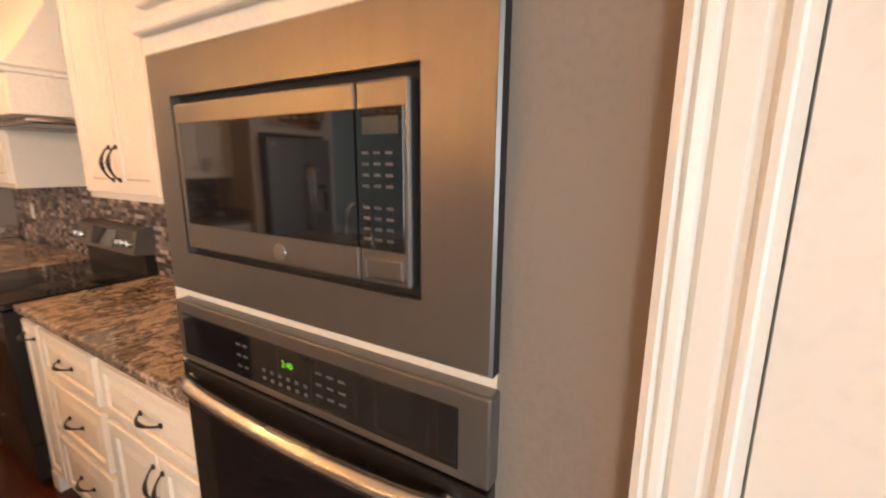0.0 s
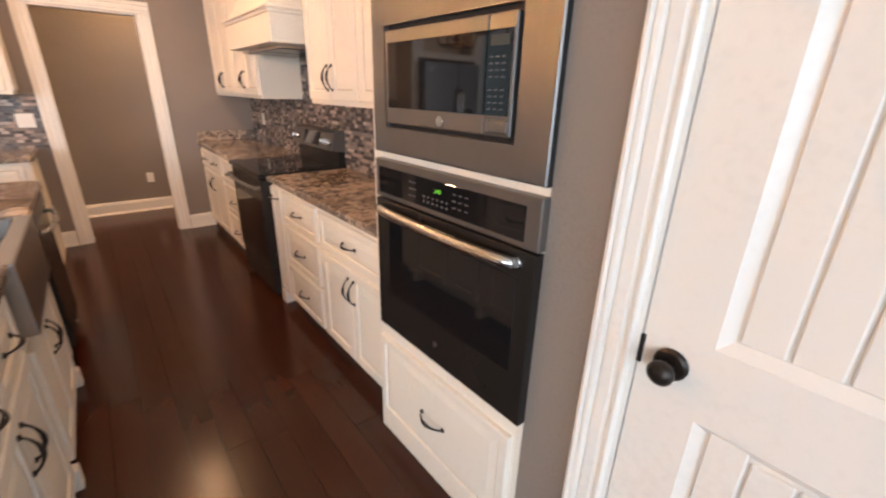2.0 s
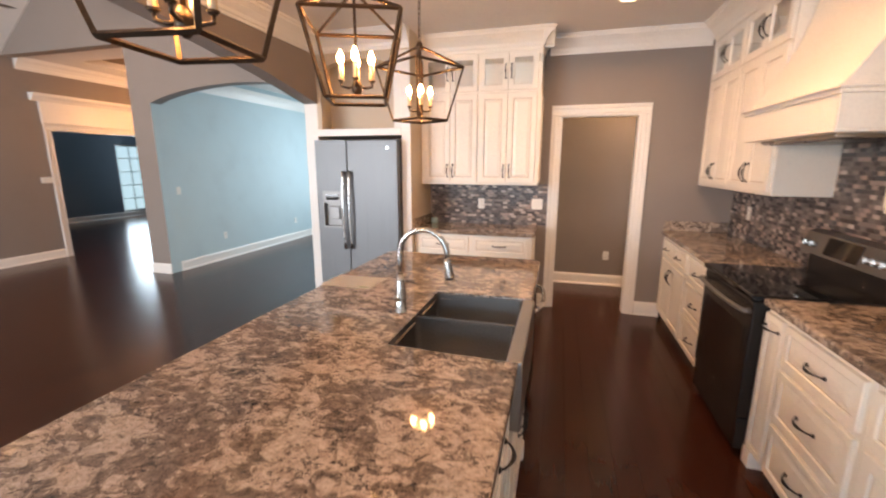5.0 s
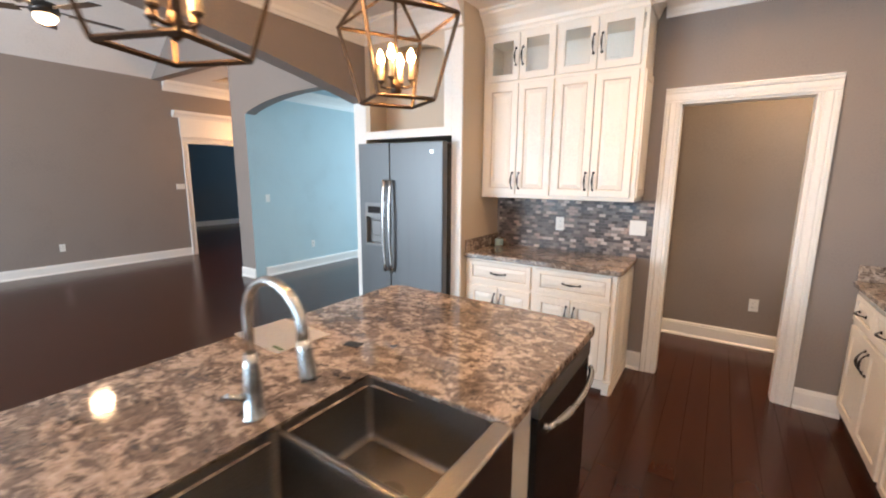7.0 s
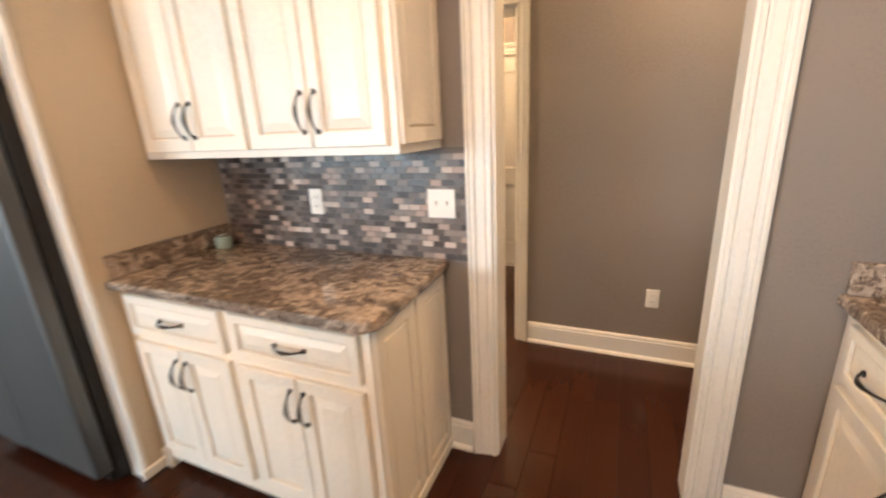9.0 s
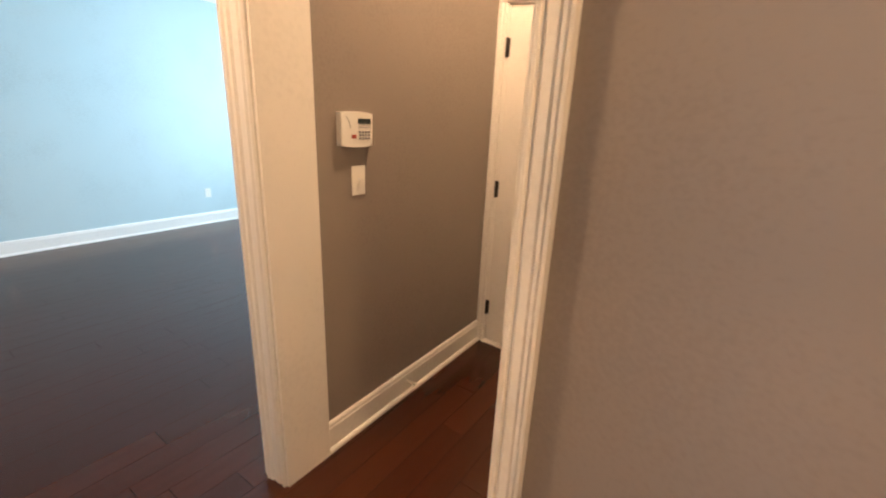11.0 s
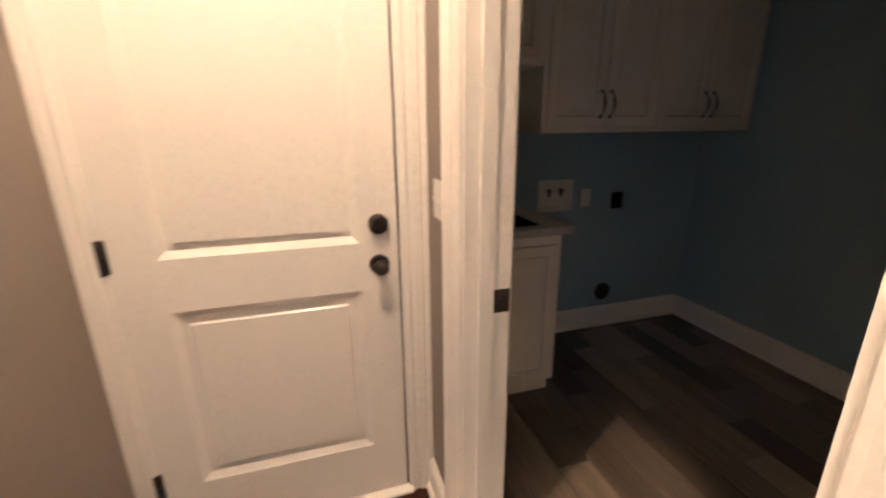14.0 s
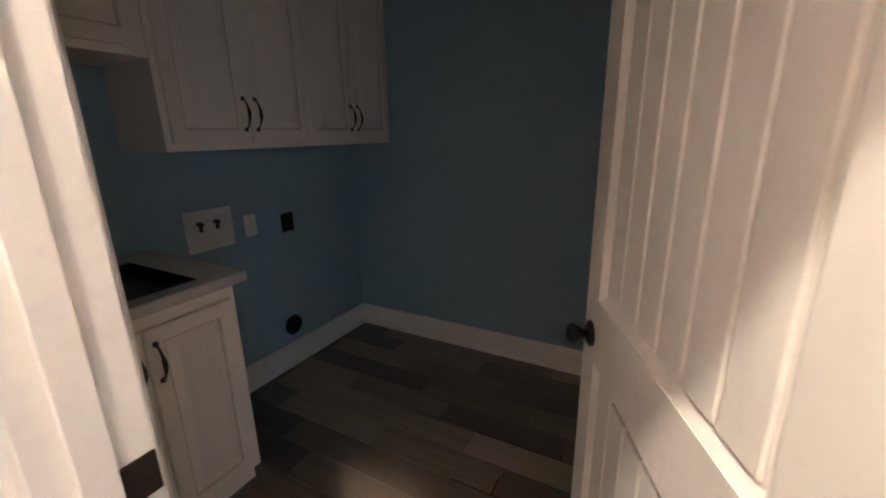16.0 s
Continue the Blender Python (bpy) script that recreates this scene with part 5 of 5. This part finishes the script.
# ---- ceiling lights and vents ----
def can_light(x, y, power, color=MILD, z=CEIL):
    c = thing("recessed_light", pose(x, y, z), "assumed white recessed ceiling light, lit", "ceiling light", "recessed lights")
    bm = bmesh.new()
    tube(bm, [(0, 0, -0.001), (0, 0, -0.006), (0, 0, -0.008)], [0.085, 0.085, 0.075], 28)
    part("ring", bm, TRIM, c)
    bm = bmesh.new()
    tube(bm, [(0, 0, -0.0082), (0, 0, -0.0095)], 0.062, 24)
    part("lens", bm, CANLIT, c)
    lamp("recessed_lamp", "AREA", (x, y, z - 0.015), (x, y, 0), power, color, 0.13, 0, 150)


# two lights added to brighten the aisle; no lit fixture is known there
for x, y in ((-0.10, 2.7), (-0.10, 4.2)):
    can_light(x, y, LIGHT["can"])
can_light(0.25, 5.70, LIGHT["hall"], (1.0, 0.67, 0.37))
can_light(-1.70, 5.66, LIGHT["hall_end"], (1.0, 0.67, 0.37))
can_light(-7.5, 6.8, 10, WARM, 3.479)
lamp("foyer_light", "POINT", (-7.5, 7.0, 2.4), (-7.5, 7.0, 0), LIGHT["foyer"], WARM, 0.1)
fm = thing("flush_mount_light", pose(-1.13, 6.97, MUDCEIL), "lit flush-mount ceiling light with frosted bowl", "ceiling light")
bm = bmesh.new()
tube(bm, [(0, 0, -0.001), (0, 0, -0.012), (0, 0, -0.022)], [0.14, 0.15, 0.15], 28)
part("pan", bm, BRONZE, fm)
bm = bmesh.new()
tube(bm, [(0, 0, -0.022), (0, 0, -0.035), (0, 0, -0.048), (0, 0, -0.055), (0, 0, -0.058)], [0.145, 0.135, 0.10, 0.05, 0.01], 28)
part("bowl", bm, CANLIT, fm, "lit frosted glass bowl")
lamp("mudroom_light", "POINT", (-1.13, 6.97, 2.995), (-1.13, 6.97, 0), LIGHT["mud"], (1.0, 0.71, 0.43), 0.03)
bm = bmesh.new()
box(bm, (-0.18, -0.07, -0.012), (0.18, 0.07, -0.001), 0.003)
vent = solid("ceiling_vent", bm, TRIM, "white slatted ceiling vent", "vent", at=pose(-0.62, 3.55, CEIL))
for k in range(6):
    bm = bmesh.new()
    box(bm, (-0.16, -0.055 + 0.02 * k, -0.018), (0.16, -0.045 + 0.02 * k, -0.012), 0.001)
    part("slat", bm, TRIM, vent)


# ---- switches and sockets ----
def plate(m, kind, label, w=0.072, h=0.116, mat=None):
    """A cover plate; local front is -y, its back on the wall at y = 0."""
    p = thing("wall_switch" if "switch" in kind else "wall_socket", m, label, "light switch" if "switch" in kind else "power outlet", "switches and sockets")
    bm = bmesh.new()
    box(bm, (-w / 2, -0.006, -h / 2), (w / 2, -0.0005, h / 2), 0.002)
    part("plate", bm, mat or PLASTIC, p)
    n = 2 if "double" in kind else 1
    for k in range(n):
        cx = (k - (n - 1) / 2) * 0.046
        bm = bmesh.new()
        if "switch" in kind:
            box(bm, (cx - 0.005, -0.009, -0.012), (cx + 0.005, -0.006, 0.012))
            box(bm, (cx - 0.004, -0.018, -0.001), (cx + 0.004, -0.008, 0.009), 0.001)
            part("toggle", bm, mat or PLASTIC, p)
        else:
            for z in (-0.020, 0.020):
                tube(bm, [(cx, -0.006, z), (cx, -0.0085, z)], 0.0165, 18)
                box(bm, (cx - 0.008, -0.0092, z - 0.004), (cx - 0.006, -0.0084, z + 0.006), slot=1)
                box(bm, (cx + 0.006, -0.0092, z - 0.004), (cx + 0.008, -0.0084, z + 0.006), slot=1)
            part("receptacle", bm, [mat or PLASTIC, GAPBLACK], p)
    return p


TB = BACK - 0.010
plate(pose(-0.762, TB, 1.164), "double switch", "white double switch plate on the mosaic backsplash", 0.118)
plate(pose(-1.381, TB, 1.157), "socket", "white socket on the mosaic backsplash")
plate(pose(0.104, W1, 0.406), "socket", "white socket low on the taupe hall wall")
plate(pose(RWALL - 0.010, 4.667, 1.171, 0, 0, -90), "socket", "white socket on the mosaic behind the counter")
plate(pose(KEYPAD, 6.606, 1.178, 0, 0, 90), "switch", "white switch on the taupe wall below the keypad")
plate(pose(LWALL, 7.525, 1.17, 0, 0, -90), "double switch", "white switch plate beside the garage door", 0.118)
plate(pose(DINING, 6.13, 0.40, 0, 0, 90), "socket", "white socket on the pale blue dining wall")
plate(pose(DINING, 8.1, 0.40, 0, 0, 90), "socket", "white socket on the pale blue dining wall")
plate(pose(DINING, 5.33, 1.2, 0, 0, 90), "switch", "white switch on the pale blue dining wall")
plate(pose(GREAT, 3.55, 0.40, 0, 0, 90), "socket", "white socket low on the taupe great room wall")
plate(pose(0.674, 8.675, 0.93), "switch", "white switch plate on the laundry wall")
plate(pose(0.920, 8.675, 0.90), "socket", "black dryer socket on the laundry wall", 0.09, 0.11, BLACK)
bm = bmesh.new()
box(bm, (-0.075, -0.022, -0.05), (0.075, -0.0005, 0.05), 0.006, 2)
solid("thermostat", bm, PLASTIC, "white thermostat on the taupe great room wall", "thermostat", at=pose(GREAT, 5.36, 1.32, 0, 0, 90))

# alarm keypad
kp = thing("alarm_keypad", pose(KEYPAD, 6.585, 1.374, 0, 0, 90) @ Matrix.Diagonal((0.93, 1, 0.90, 1)), "white alarm keypad with bowed sides and red key", "keypad")
bm = bmesh.new()
KW, KH = 0.088, 0.066
poly = [(-KW, -KH)] + [(-KW + 2 * KW * s / 8, -KH - 0.007 * math.sin(math.pi * s / 8)) for s in range(1, 8)] + [(KW, -KH), (KW, KH)] + [(KW - 2 * KW * s / 8, KH + 0.007 * math.sin(math.pi * s / 8)) for s in range(1, 8)] + [(-KW, KH)]
prism(bm, poly, "y", -0.026, -0.0005)
bmesh.ops.bevel(bm, geom=[e for e in bm.edges if abs(e.verts[0].co.y - e.verts[1].co.y) < 1e-6 and e.verts[0].co.y < -0.02], offset=0.006, segments=2, profile=0.5, affect="EDGES")
part("case", bm, PLASTIC, kp)
bm = bmesh.new()
box(bm, (0.002, -0.0275, 0.024), (0.074, -0.0255, 0.045), 0.0005)
part("display", bm, LCD, kp)
bm = bmesh.new()
box(bm, (-0.034, -0.029, -0.036), (-0.008, -0.0255, -0.020), 0.0015)
part("red_key", bm, RED, kp, "red emergency key")
bm = bmesh.new()
tube(bm, [(-0.060 + 0.022 * math.sin(q * 0.2), -0.0262, 0.052 - q * 0.006) for q in range(9)], 0.0012, 5)
part("speaker_line", bm, GREY, kp)
for r in range(4):
    for q in range(4):
        bm = bmesh.new()
        x, z = 0.006 + q * 0.0172, 0.003 - r * 0.0135
        if r == 0:
            box(bm, (x, -0.0275, z + 0.006), (x + 0.013, -0.0255, z + 0.0085), 0.0005)
        else:
            box(bm, (x, -0.0285, z - 0.003), (x + 0.0125, -0.0255, z + 0.006), 0.001)
        part("key", bm, GREY, kp)

bm = bmesh.new()
tube(bm, [(KEYPAD + 0.016, 6.93, 0.075), (KEYPAD + 0.02, 6.93, 0.075), (KEYPAD + 0.055, 6.93, 0.075), (KEYPAD + 0.062, 6.93, 0.075), (KEYPAD + 0.072, 6.93, 0.075)], [0.011, 0.006, 0.006, 0.010, 0.009], 12)
solid("door_stop", bm, PLASTIC, "white spring door stop on the baseboard", "door stop")

# jar at the back of the small worktop
jr = thing("candle_jar", pose(-1.905, 4.985, 0.931), "small green glass jar on the granite worktop", "jar")
bm = bmesh.new()
tube(bm, [(0, 0, q) for q in (0.0, 0.004, 0.05, 0.06, 0.062)], [0.036, 0.040, 0.040, 0.036, 0.034], 20)
part("glass", bm, JARGLASS, jr)
bm = bmesh.new()
tube(bm, [(0, 0, 0.0625), (0, 0, 0.075)], 0.038, 20)
part("lid", bm, STEEL, jr, "dull metal lid")

# ---- laundry ----
lb = thing("laundry_cabinet", pose(LWALL + 0.122, 8.065, 0), "cream laundry base cabinet with pale top and sink", "cabinet")
w = 0.124 - LWALL - 0.122
carcass(lb, w, 8.675 - 8.065 - 0.003, 0, 0.885, toe=0.09)
front(lb, 0.02, w / 2, 0.11, 0.835, "door", "ru")
front(lb, w / 2, w - 0.02, 0.11, 0.835, "door", "lu")
bm = bmesh.new()
lx0, lx1 = LWALL + 0.124, 0.159
box(bm, (lx0, 8.02, 0.886), (lx1, 8.095, 0.924), 0.004)
box(bm, (lx0, 8.525, 0.886), (lx1, 8.670, 0.924), 0.004)
box(bm, (lx0, 8.095, 0.886), (-0.40, 8.525, 0.924))
box(bm, (0.02, 8.095, 0.886), (lx1, 8.525, 0.924))
solid("laundry_worktop", bm, paint("laminate_top", (0.48, 0.45, 0.41), 0.35), "pale laminate laundry worktop", "worktop")
bm = bmesh.new()
box(bm, (-0.399, 8.096, 0.8865), (0.019, 8.524, 0.892))
for a, b in (((-0.399, 8.096, 0.892), (-0.392, 8.524, 0.926)), ((0.012, 8.096, 0.892), (0.019, 8.524, 0.926)), ((-0.392, 8.096, 0.892), (0.012, 8.103, 0.926)), ((-0.392, 8.517, 0.892), (0.012, 8.524, 0.926))):
    box(bm, a, b)
solid("laundry_sink", bm, BLACK, "dark square laundry sink", "sink")
lu = thing("laundry_wall_cabinet", pose(0.138, 8.345, 0), "cream laundry wall cabinet with four doors", "cabinet")
w = 1.540 - 0.138
carcass(lu, w, 0.325, 1.34, 2.40)
for k in range(2):
    x0 = 0.02 + k * (w - 0.04) / 2
    x1 = x0 + (w - 0.04) / 2
    front(lu, x0, (x0 + x1) / 2, 1.365, 2.38, "door", "rb")
    front(lu, (x0 + x1) / 2, x1, 1.365, 2.38, "door", "lb")
lu2 = thing("laundry_wall_cabinet", pose(LWALL + 0.122, 8.345, 0), "short cream laundry wall cabinet over the sink", "cabinet")
w = 0.134 - LWALL - 0.122
carcass(lu2, w, 0.325, 1.66, 2.40)
front(lu2, 0.02, w / 2, 1.685, 2.38, "door", "rb")
front(lu2, w / 2, w - 0.02, 1.685, 2.38, "door", "lb")
wb = thing("washer_box", pose(0.449, 8.675, 0.955), "white recessed washer outlet box with two valves", "washer box")
bm = bmesh.new()
for a, b in (((-0.12, -0.012, -0.10), (0.12, -0.0005, -0.07)), ((-0.12, -0.012, 0.07), (0.12, -0.0005, 0.10)), ((-0.12, -0.012, -0.07), (-0.09, -0.0005, 0.07)), ((0.09, -0.012, -0.07), (0.12, -0.0005, 0.07))):
    box(bm, a, b, 0.002)
box(bm, (-0.092, -0.003, -0.072), (0.092, -0.0006, 0.072))
part("frame", bm, PLASTIC, wb)
for x in (-0.055, 0.030):
    bm = bmesh.new()
    tube(bm, [(x, -0.003, 0.035), (x, -0.035, 0.035)], 0.011, 10)
    tube(bm, [(x, -0.022, 0.035), (x, -0.022, 0.0)], 0.009, 10)
    part("valve", bm, BRONZE, wb)
bm = bmesh.new()
tube(bm, [(0.877, 8.6745, 0.255), (0.877, 8.667, 0.255), (0.877, 8.663, 0.255)], [0.062, 0.062, 0.052], 24)
tube(bm, [(0.877, 8.663, 0.255), (0.877, 8.657, 0.255)], 0.045, 20)
solid("dryer_vent", bm, BRONZE, "round dark dryer vent collar low on the wall", "vent")

# ---- windows and what lies far off ----
def window(name, axis, face, a, b, z0, z1, cols, rows, label):
    wd = thing(name, pose(0, 0, 0), label, "window", "", "structure")
    bm = bmesh.new()

    def bar(u0, u1, w0, w1, t):
        if axis == "x":
            box(bm, (u0, face - t, w0), (u1, face + t, w1))
        else:
            box(bm, (face - t, u0, w0), (face + t, u1, w1))
    s = 0.05
    bar(a, a + s, z0, z1, 0.03)
    bar(b - s, b, z0, z1, 0.03)
    bar(a + s, b - s, z0, z0 + s, 0.03)
    bar(a + s, b - s, z1 - s, z1, 0.03)
    for k in range(1, cols):
        u = a + (b - a) * k / cols
        bar(u - 0.012, u + 0.012, z0 + s, z1 - s, 0.012)
    for k in range(1, rows):
        v = z0 + (z1 - z0) * k / rows
        bar(a + s, b - s, v - 0.012, v + 0.012, 0.0115)
    part("window_frame", bm, TRIM, wd)
    return wd


window("window_1", "y", -13.26, 9.88, 11.2, 0.15, 2.14, 3, 5, "bright white bedroom window with small panes")
window("window_2", "x", 9.575, -5.1, -2.5, 0.7, 2.5, 4, 3, "wide dining room window")
window("window_3", "x", -3.575, -2.7, 0.3, 0.65, 2.35, 3, 2, "breakfast room window")
window("window_4", "x", -3.575, -8.0, -4.0, 0.5, 2.6, 4, 2, "great room window")

bm = bmesh.new()
box(bm, (-16.6, 4, -0.2), (-16.5, 18, 5))
structure("backdrop", bm, glow("bright_daylight", (0.50, 0.82, 1.0), 0.9), "bright overcast daylight outside the bedroom window", "backdrop")

# ceiling fan in the great room
fan = thing("ceiling_fan", pose(-6.0, 3.05, 3.1), "dark ceiling fan with five blades at rest", "ceiling fan")
bm = bmesh.new()
tube(bm, [(0, 0, 2.26), (0, 0, 0.1)], 0.014, 10)
tube(bm, [(0, 0, 0.12), (0, 0, 0.10), (0, 0, 0.02), (0, 0, 0.0)], [0.05, 0.11, 0.12, 0.06], 20)
part("motor", bm, BRONZE, fan)
bm = bmesh.new()
tube(bm, [(0, 0, 0.0), (0, 0, -0.03), (0, 0, -0.07), (0, 0, -0.09)], [0.09, 0.10, 0.07, 0.02], 20)
part("light_bowl", bm, CANLIT, fan, "lit frosted glass bowl")
lamp("fan_light", "POINT", (-6.0, 3.05, 2.94), (-6.0, 3.05, 0), LIGHT["fan"], MILD, 0.10)
for k in range(5):
    bm = bmesh.new()
    box(bm, (0.12, -0.012, 0.045), (0.22, 0.012, 0.055))
    box(bm, (0.20, -0.065, 0.040), (0.66, 0.065, 0.047), 0.003)
    part("blade", bm, BRONZE, fan, at=pose(0, 0, 0, 6, 0, 72 * k + 20))

# ---- pieces: mosaic, floor boards, laundry tiles ----
def tile_mesh(w, d, t, bev, mat):
    bm = bmesh.new()
    box(bm, (-w / 2, -d / 2, -t), (w / 2, d / 2, 0))
    for v in bm.verts:
        if v.co.z > -1e-6:
            v.co.x *= 1 - 2 * bev / w
            v.co.y *= 1 - 2 * bev / d
    return mesh_of("tile", bm, mat)


def joined(name, places, w, d, t, bev, mat, parent):
    """Many alike pieces as one mesh; places: matrices."""
    corners = [(-w / 2, -d / 2, -t), (w / 2, -d / 2, -t), (w / 2, d / 2, -t), (-w / 2, d / 2, -t)]
    k, q = w / 2 - bev, d / 2 - bev
    corners += [(-k, -q, 0), (k, -q, 0), (k, q, 0), (-k, q, 0)]
    vs, fs = [], []
    for m in places:
        n = len(vs)
        vs += [tuple(m @ Vector(c)) for c in corners]
        fs += [tuple(n + i for i in f) for f in ((4, 5, 6, 7), (0, 1, 5, 4), (1, 2, 6, 5), (2, 3, 7, 6), (3, 0, 4, 7))]
    me = bpy.data.meshes.new(name)
    me.from_pydata(vs, [], fs)
    me.materials.append(mat)
    ob = new(name, me)
    ob.parent = parent
    return tagged(ob, kind="stuff")


TW, TH = 0.050, 0.0252
TILE = tile_mesh(TW - 0.0016, TH - 0.0016, 0.008, 0.0007, MOSAIC)


def mosaic_panel(name, m, w, h, keep, label, near):
    """A brick-bond mosaic sheet: local x along, y up, z out; half tiles close every other row."""
    bm = bmesh.new()
    box(bm, (0, 0, 0.0005), (w, h, 0.0068))
    sheet = structure(name, bm, GROUT, label, "backsplash")
    sheet.matrix_basis = m
    rest, count = [], 0
    rng = random.Random(5)
    n = round(w / TW)
    step = w / n
    for r in range(int(h / TH)):
        spans = [(k * step, (k + 1) * step) for k in range(n)] if r % 2 == 0 else [(0, step / 2)] + [((k + 0.5) * step, (k + 1.5) * step) for k in range(n - 1)] + [(w - step / 2, w)]
        for x0, x1 in spans:
            cx, cy = (x0 + x1) / 2, r * TH + TH / 2
            if not keep(cx, cy):
                continue
            at = pose(cx, cy, 0.0085 + rng.uniform(-0.0006, 0.0006), rng.uniform(-1.0, 1.0), rng.uniform(-1.0, 1.0), 0) @ Matrix.Diagonal(((x1 - x0 - 0.0016) / (TW - 0.0016), 1, 1, 1))
            if near(cx, cy) and count < 300:
                ob = new("tile", TILE)
                ob.parent = sheet
                ob.matrix_basis = at
                count += 1
            else:
                rest.append(at)
    joined("tiles", rest, TW - 0.0016, TH - 0.0016, 0.008, 0.0007, MOSAICREST, sheet)
    return sheet


mosaic_panel("backsplash_back", pose(BX0 + 0.024, BACK, 0.930, 90, 0, 0), -0.659 - BX0 - 0.024, 0.450, lambda x, y: True, "grey and brown glass mosaic backsplash", lambda x, y: x > 0.45)
mosaic_panel("backsplash_range", pose(RWALL, BACK - 0.026, 0.930, 90, 0, -90), BACK - 0.026 - 1.302, 0.815, lambda x, y: y < 0.462 or 1.505 < x < 2.495, "grey and brown glass mosaic backsplash behind the range", lambda x, y: x > 2.35 and y < 0.462)

bm = bmesh.new()
box(bm, (-13.3, -3.5, -0.22), (1.25, 12.6, -0.012))
floor = structure("floor", bm, GAP, "dark stained hardwood floor with long boards", "floor")
PW = 0.127
LENGTHS = (0.75, 1.05, 1.35, 1.7)
BOARDS = {}
for length in LENGTHS:
    BOARDS[length] = tile_mesh(PW - 0.0008, length - 0.0008, 0.010, 0.0005, WOOD)
    BOARDS[length].name = "board"
rng = random.Random(11)
spare = {length: [] for length in LENGTHS}
count = 0
for i in range(int((RWALL + 8.9) / PW) + 1):
    x = RWALL - PW * (i + 0.5)
    y = -3.5 - rng.uniform(0, 1.0)
    while y < 9.5:
        length = rng.choice(LENGTHS)
        y0, y1 = y, y + length
        y = y1
        if x > LWALL and y0 > W1 - 0.02:
            continue
        if x < -2.3 and y1 < -2.5:
            continue
        at = pose(x, (y0 + y1) / 2, rng.uniform(-0.0004, 0.0))
        if x > -1.75 and 0.2 < y1 and y0 < 8 and count < 300:
            ob = new("board", BOARDS[length])
            ob.parent = floor
            ob.matrix_basis = at
            count += 1
        else:
            spare[length].append(at)
for length in LENGTHS:
    joined("boards", spare[length], PW - 0.0008, length - 0.0008, 0.010, 0.0005, WOODREST, floor)
bm = bmesh.new()
box(bm, (-13.2, 3.9, -0.0115), (GREAT - 0.01, 12.5, -0.0015))
structure("floor_bedroom", bm, WOODREST, "dark hardwood bedroom floor", "floor")

bm = bmesh.new()
box(bm, (LWALL + 0.06, W1 + W1T, -0.0115), (1.60, 8.70, -0.002))
lfloor = structure("floor_laundry", bm, LGROUT, "brown wood-look tile floor of the laundry", "floor")
LT = tile_mesh(0.150, 0.606, 0.007, 0.0012, WOODTILE)
for r in range(15):
    x = LWALL + 0.06 + 0.153 * (r + 0.5)
    for q in range(-1, 5):
        y = W1 + W1T + 0.609 * (q + 0.5) + 0.203 * (r % 3)
        if W1 + W1T + 0.25 < y < 8.70 and x < 1.60:
            ob = new("tile", LT)
            ob.parent = lfloor
            ob.matrix_basis = pose(x, y, 0.0)
bm = bmesh.new()
box(bm, (LWALL + 0.01, 6.56, -0.003), (LWALL + 0.06, 7.33, 0.003), 0.002)
structure("trim", bm, BRONZE, "dark transition strip in the laundry doorway", "threshold")
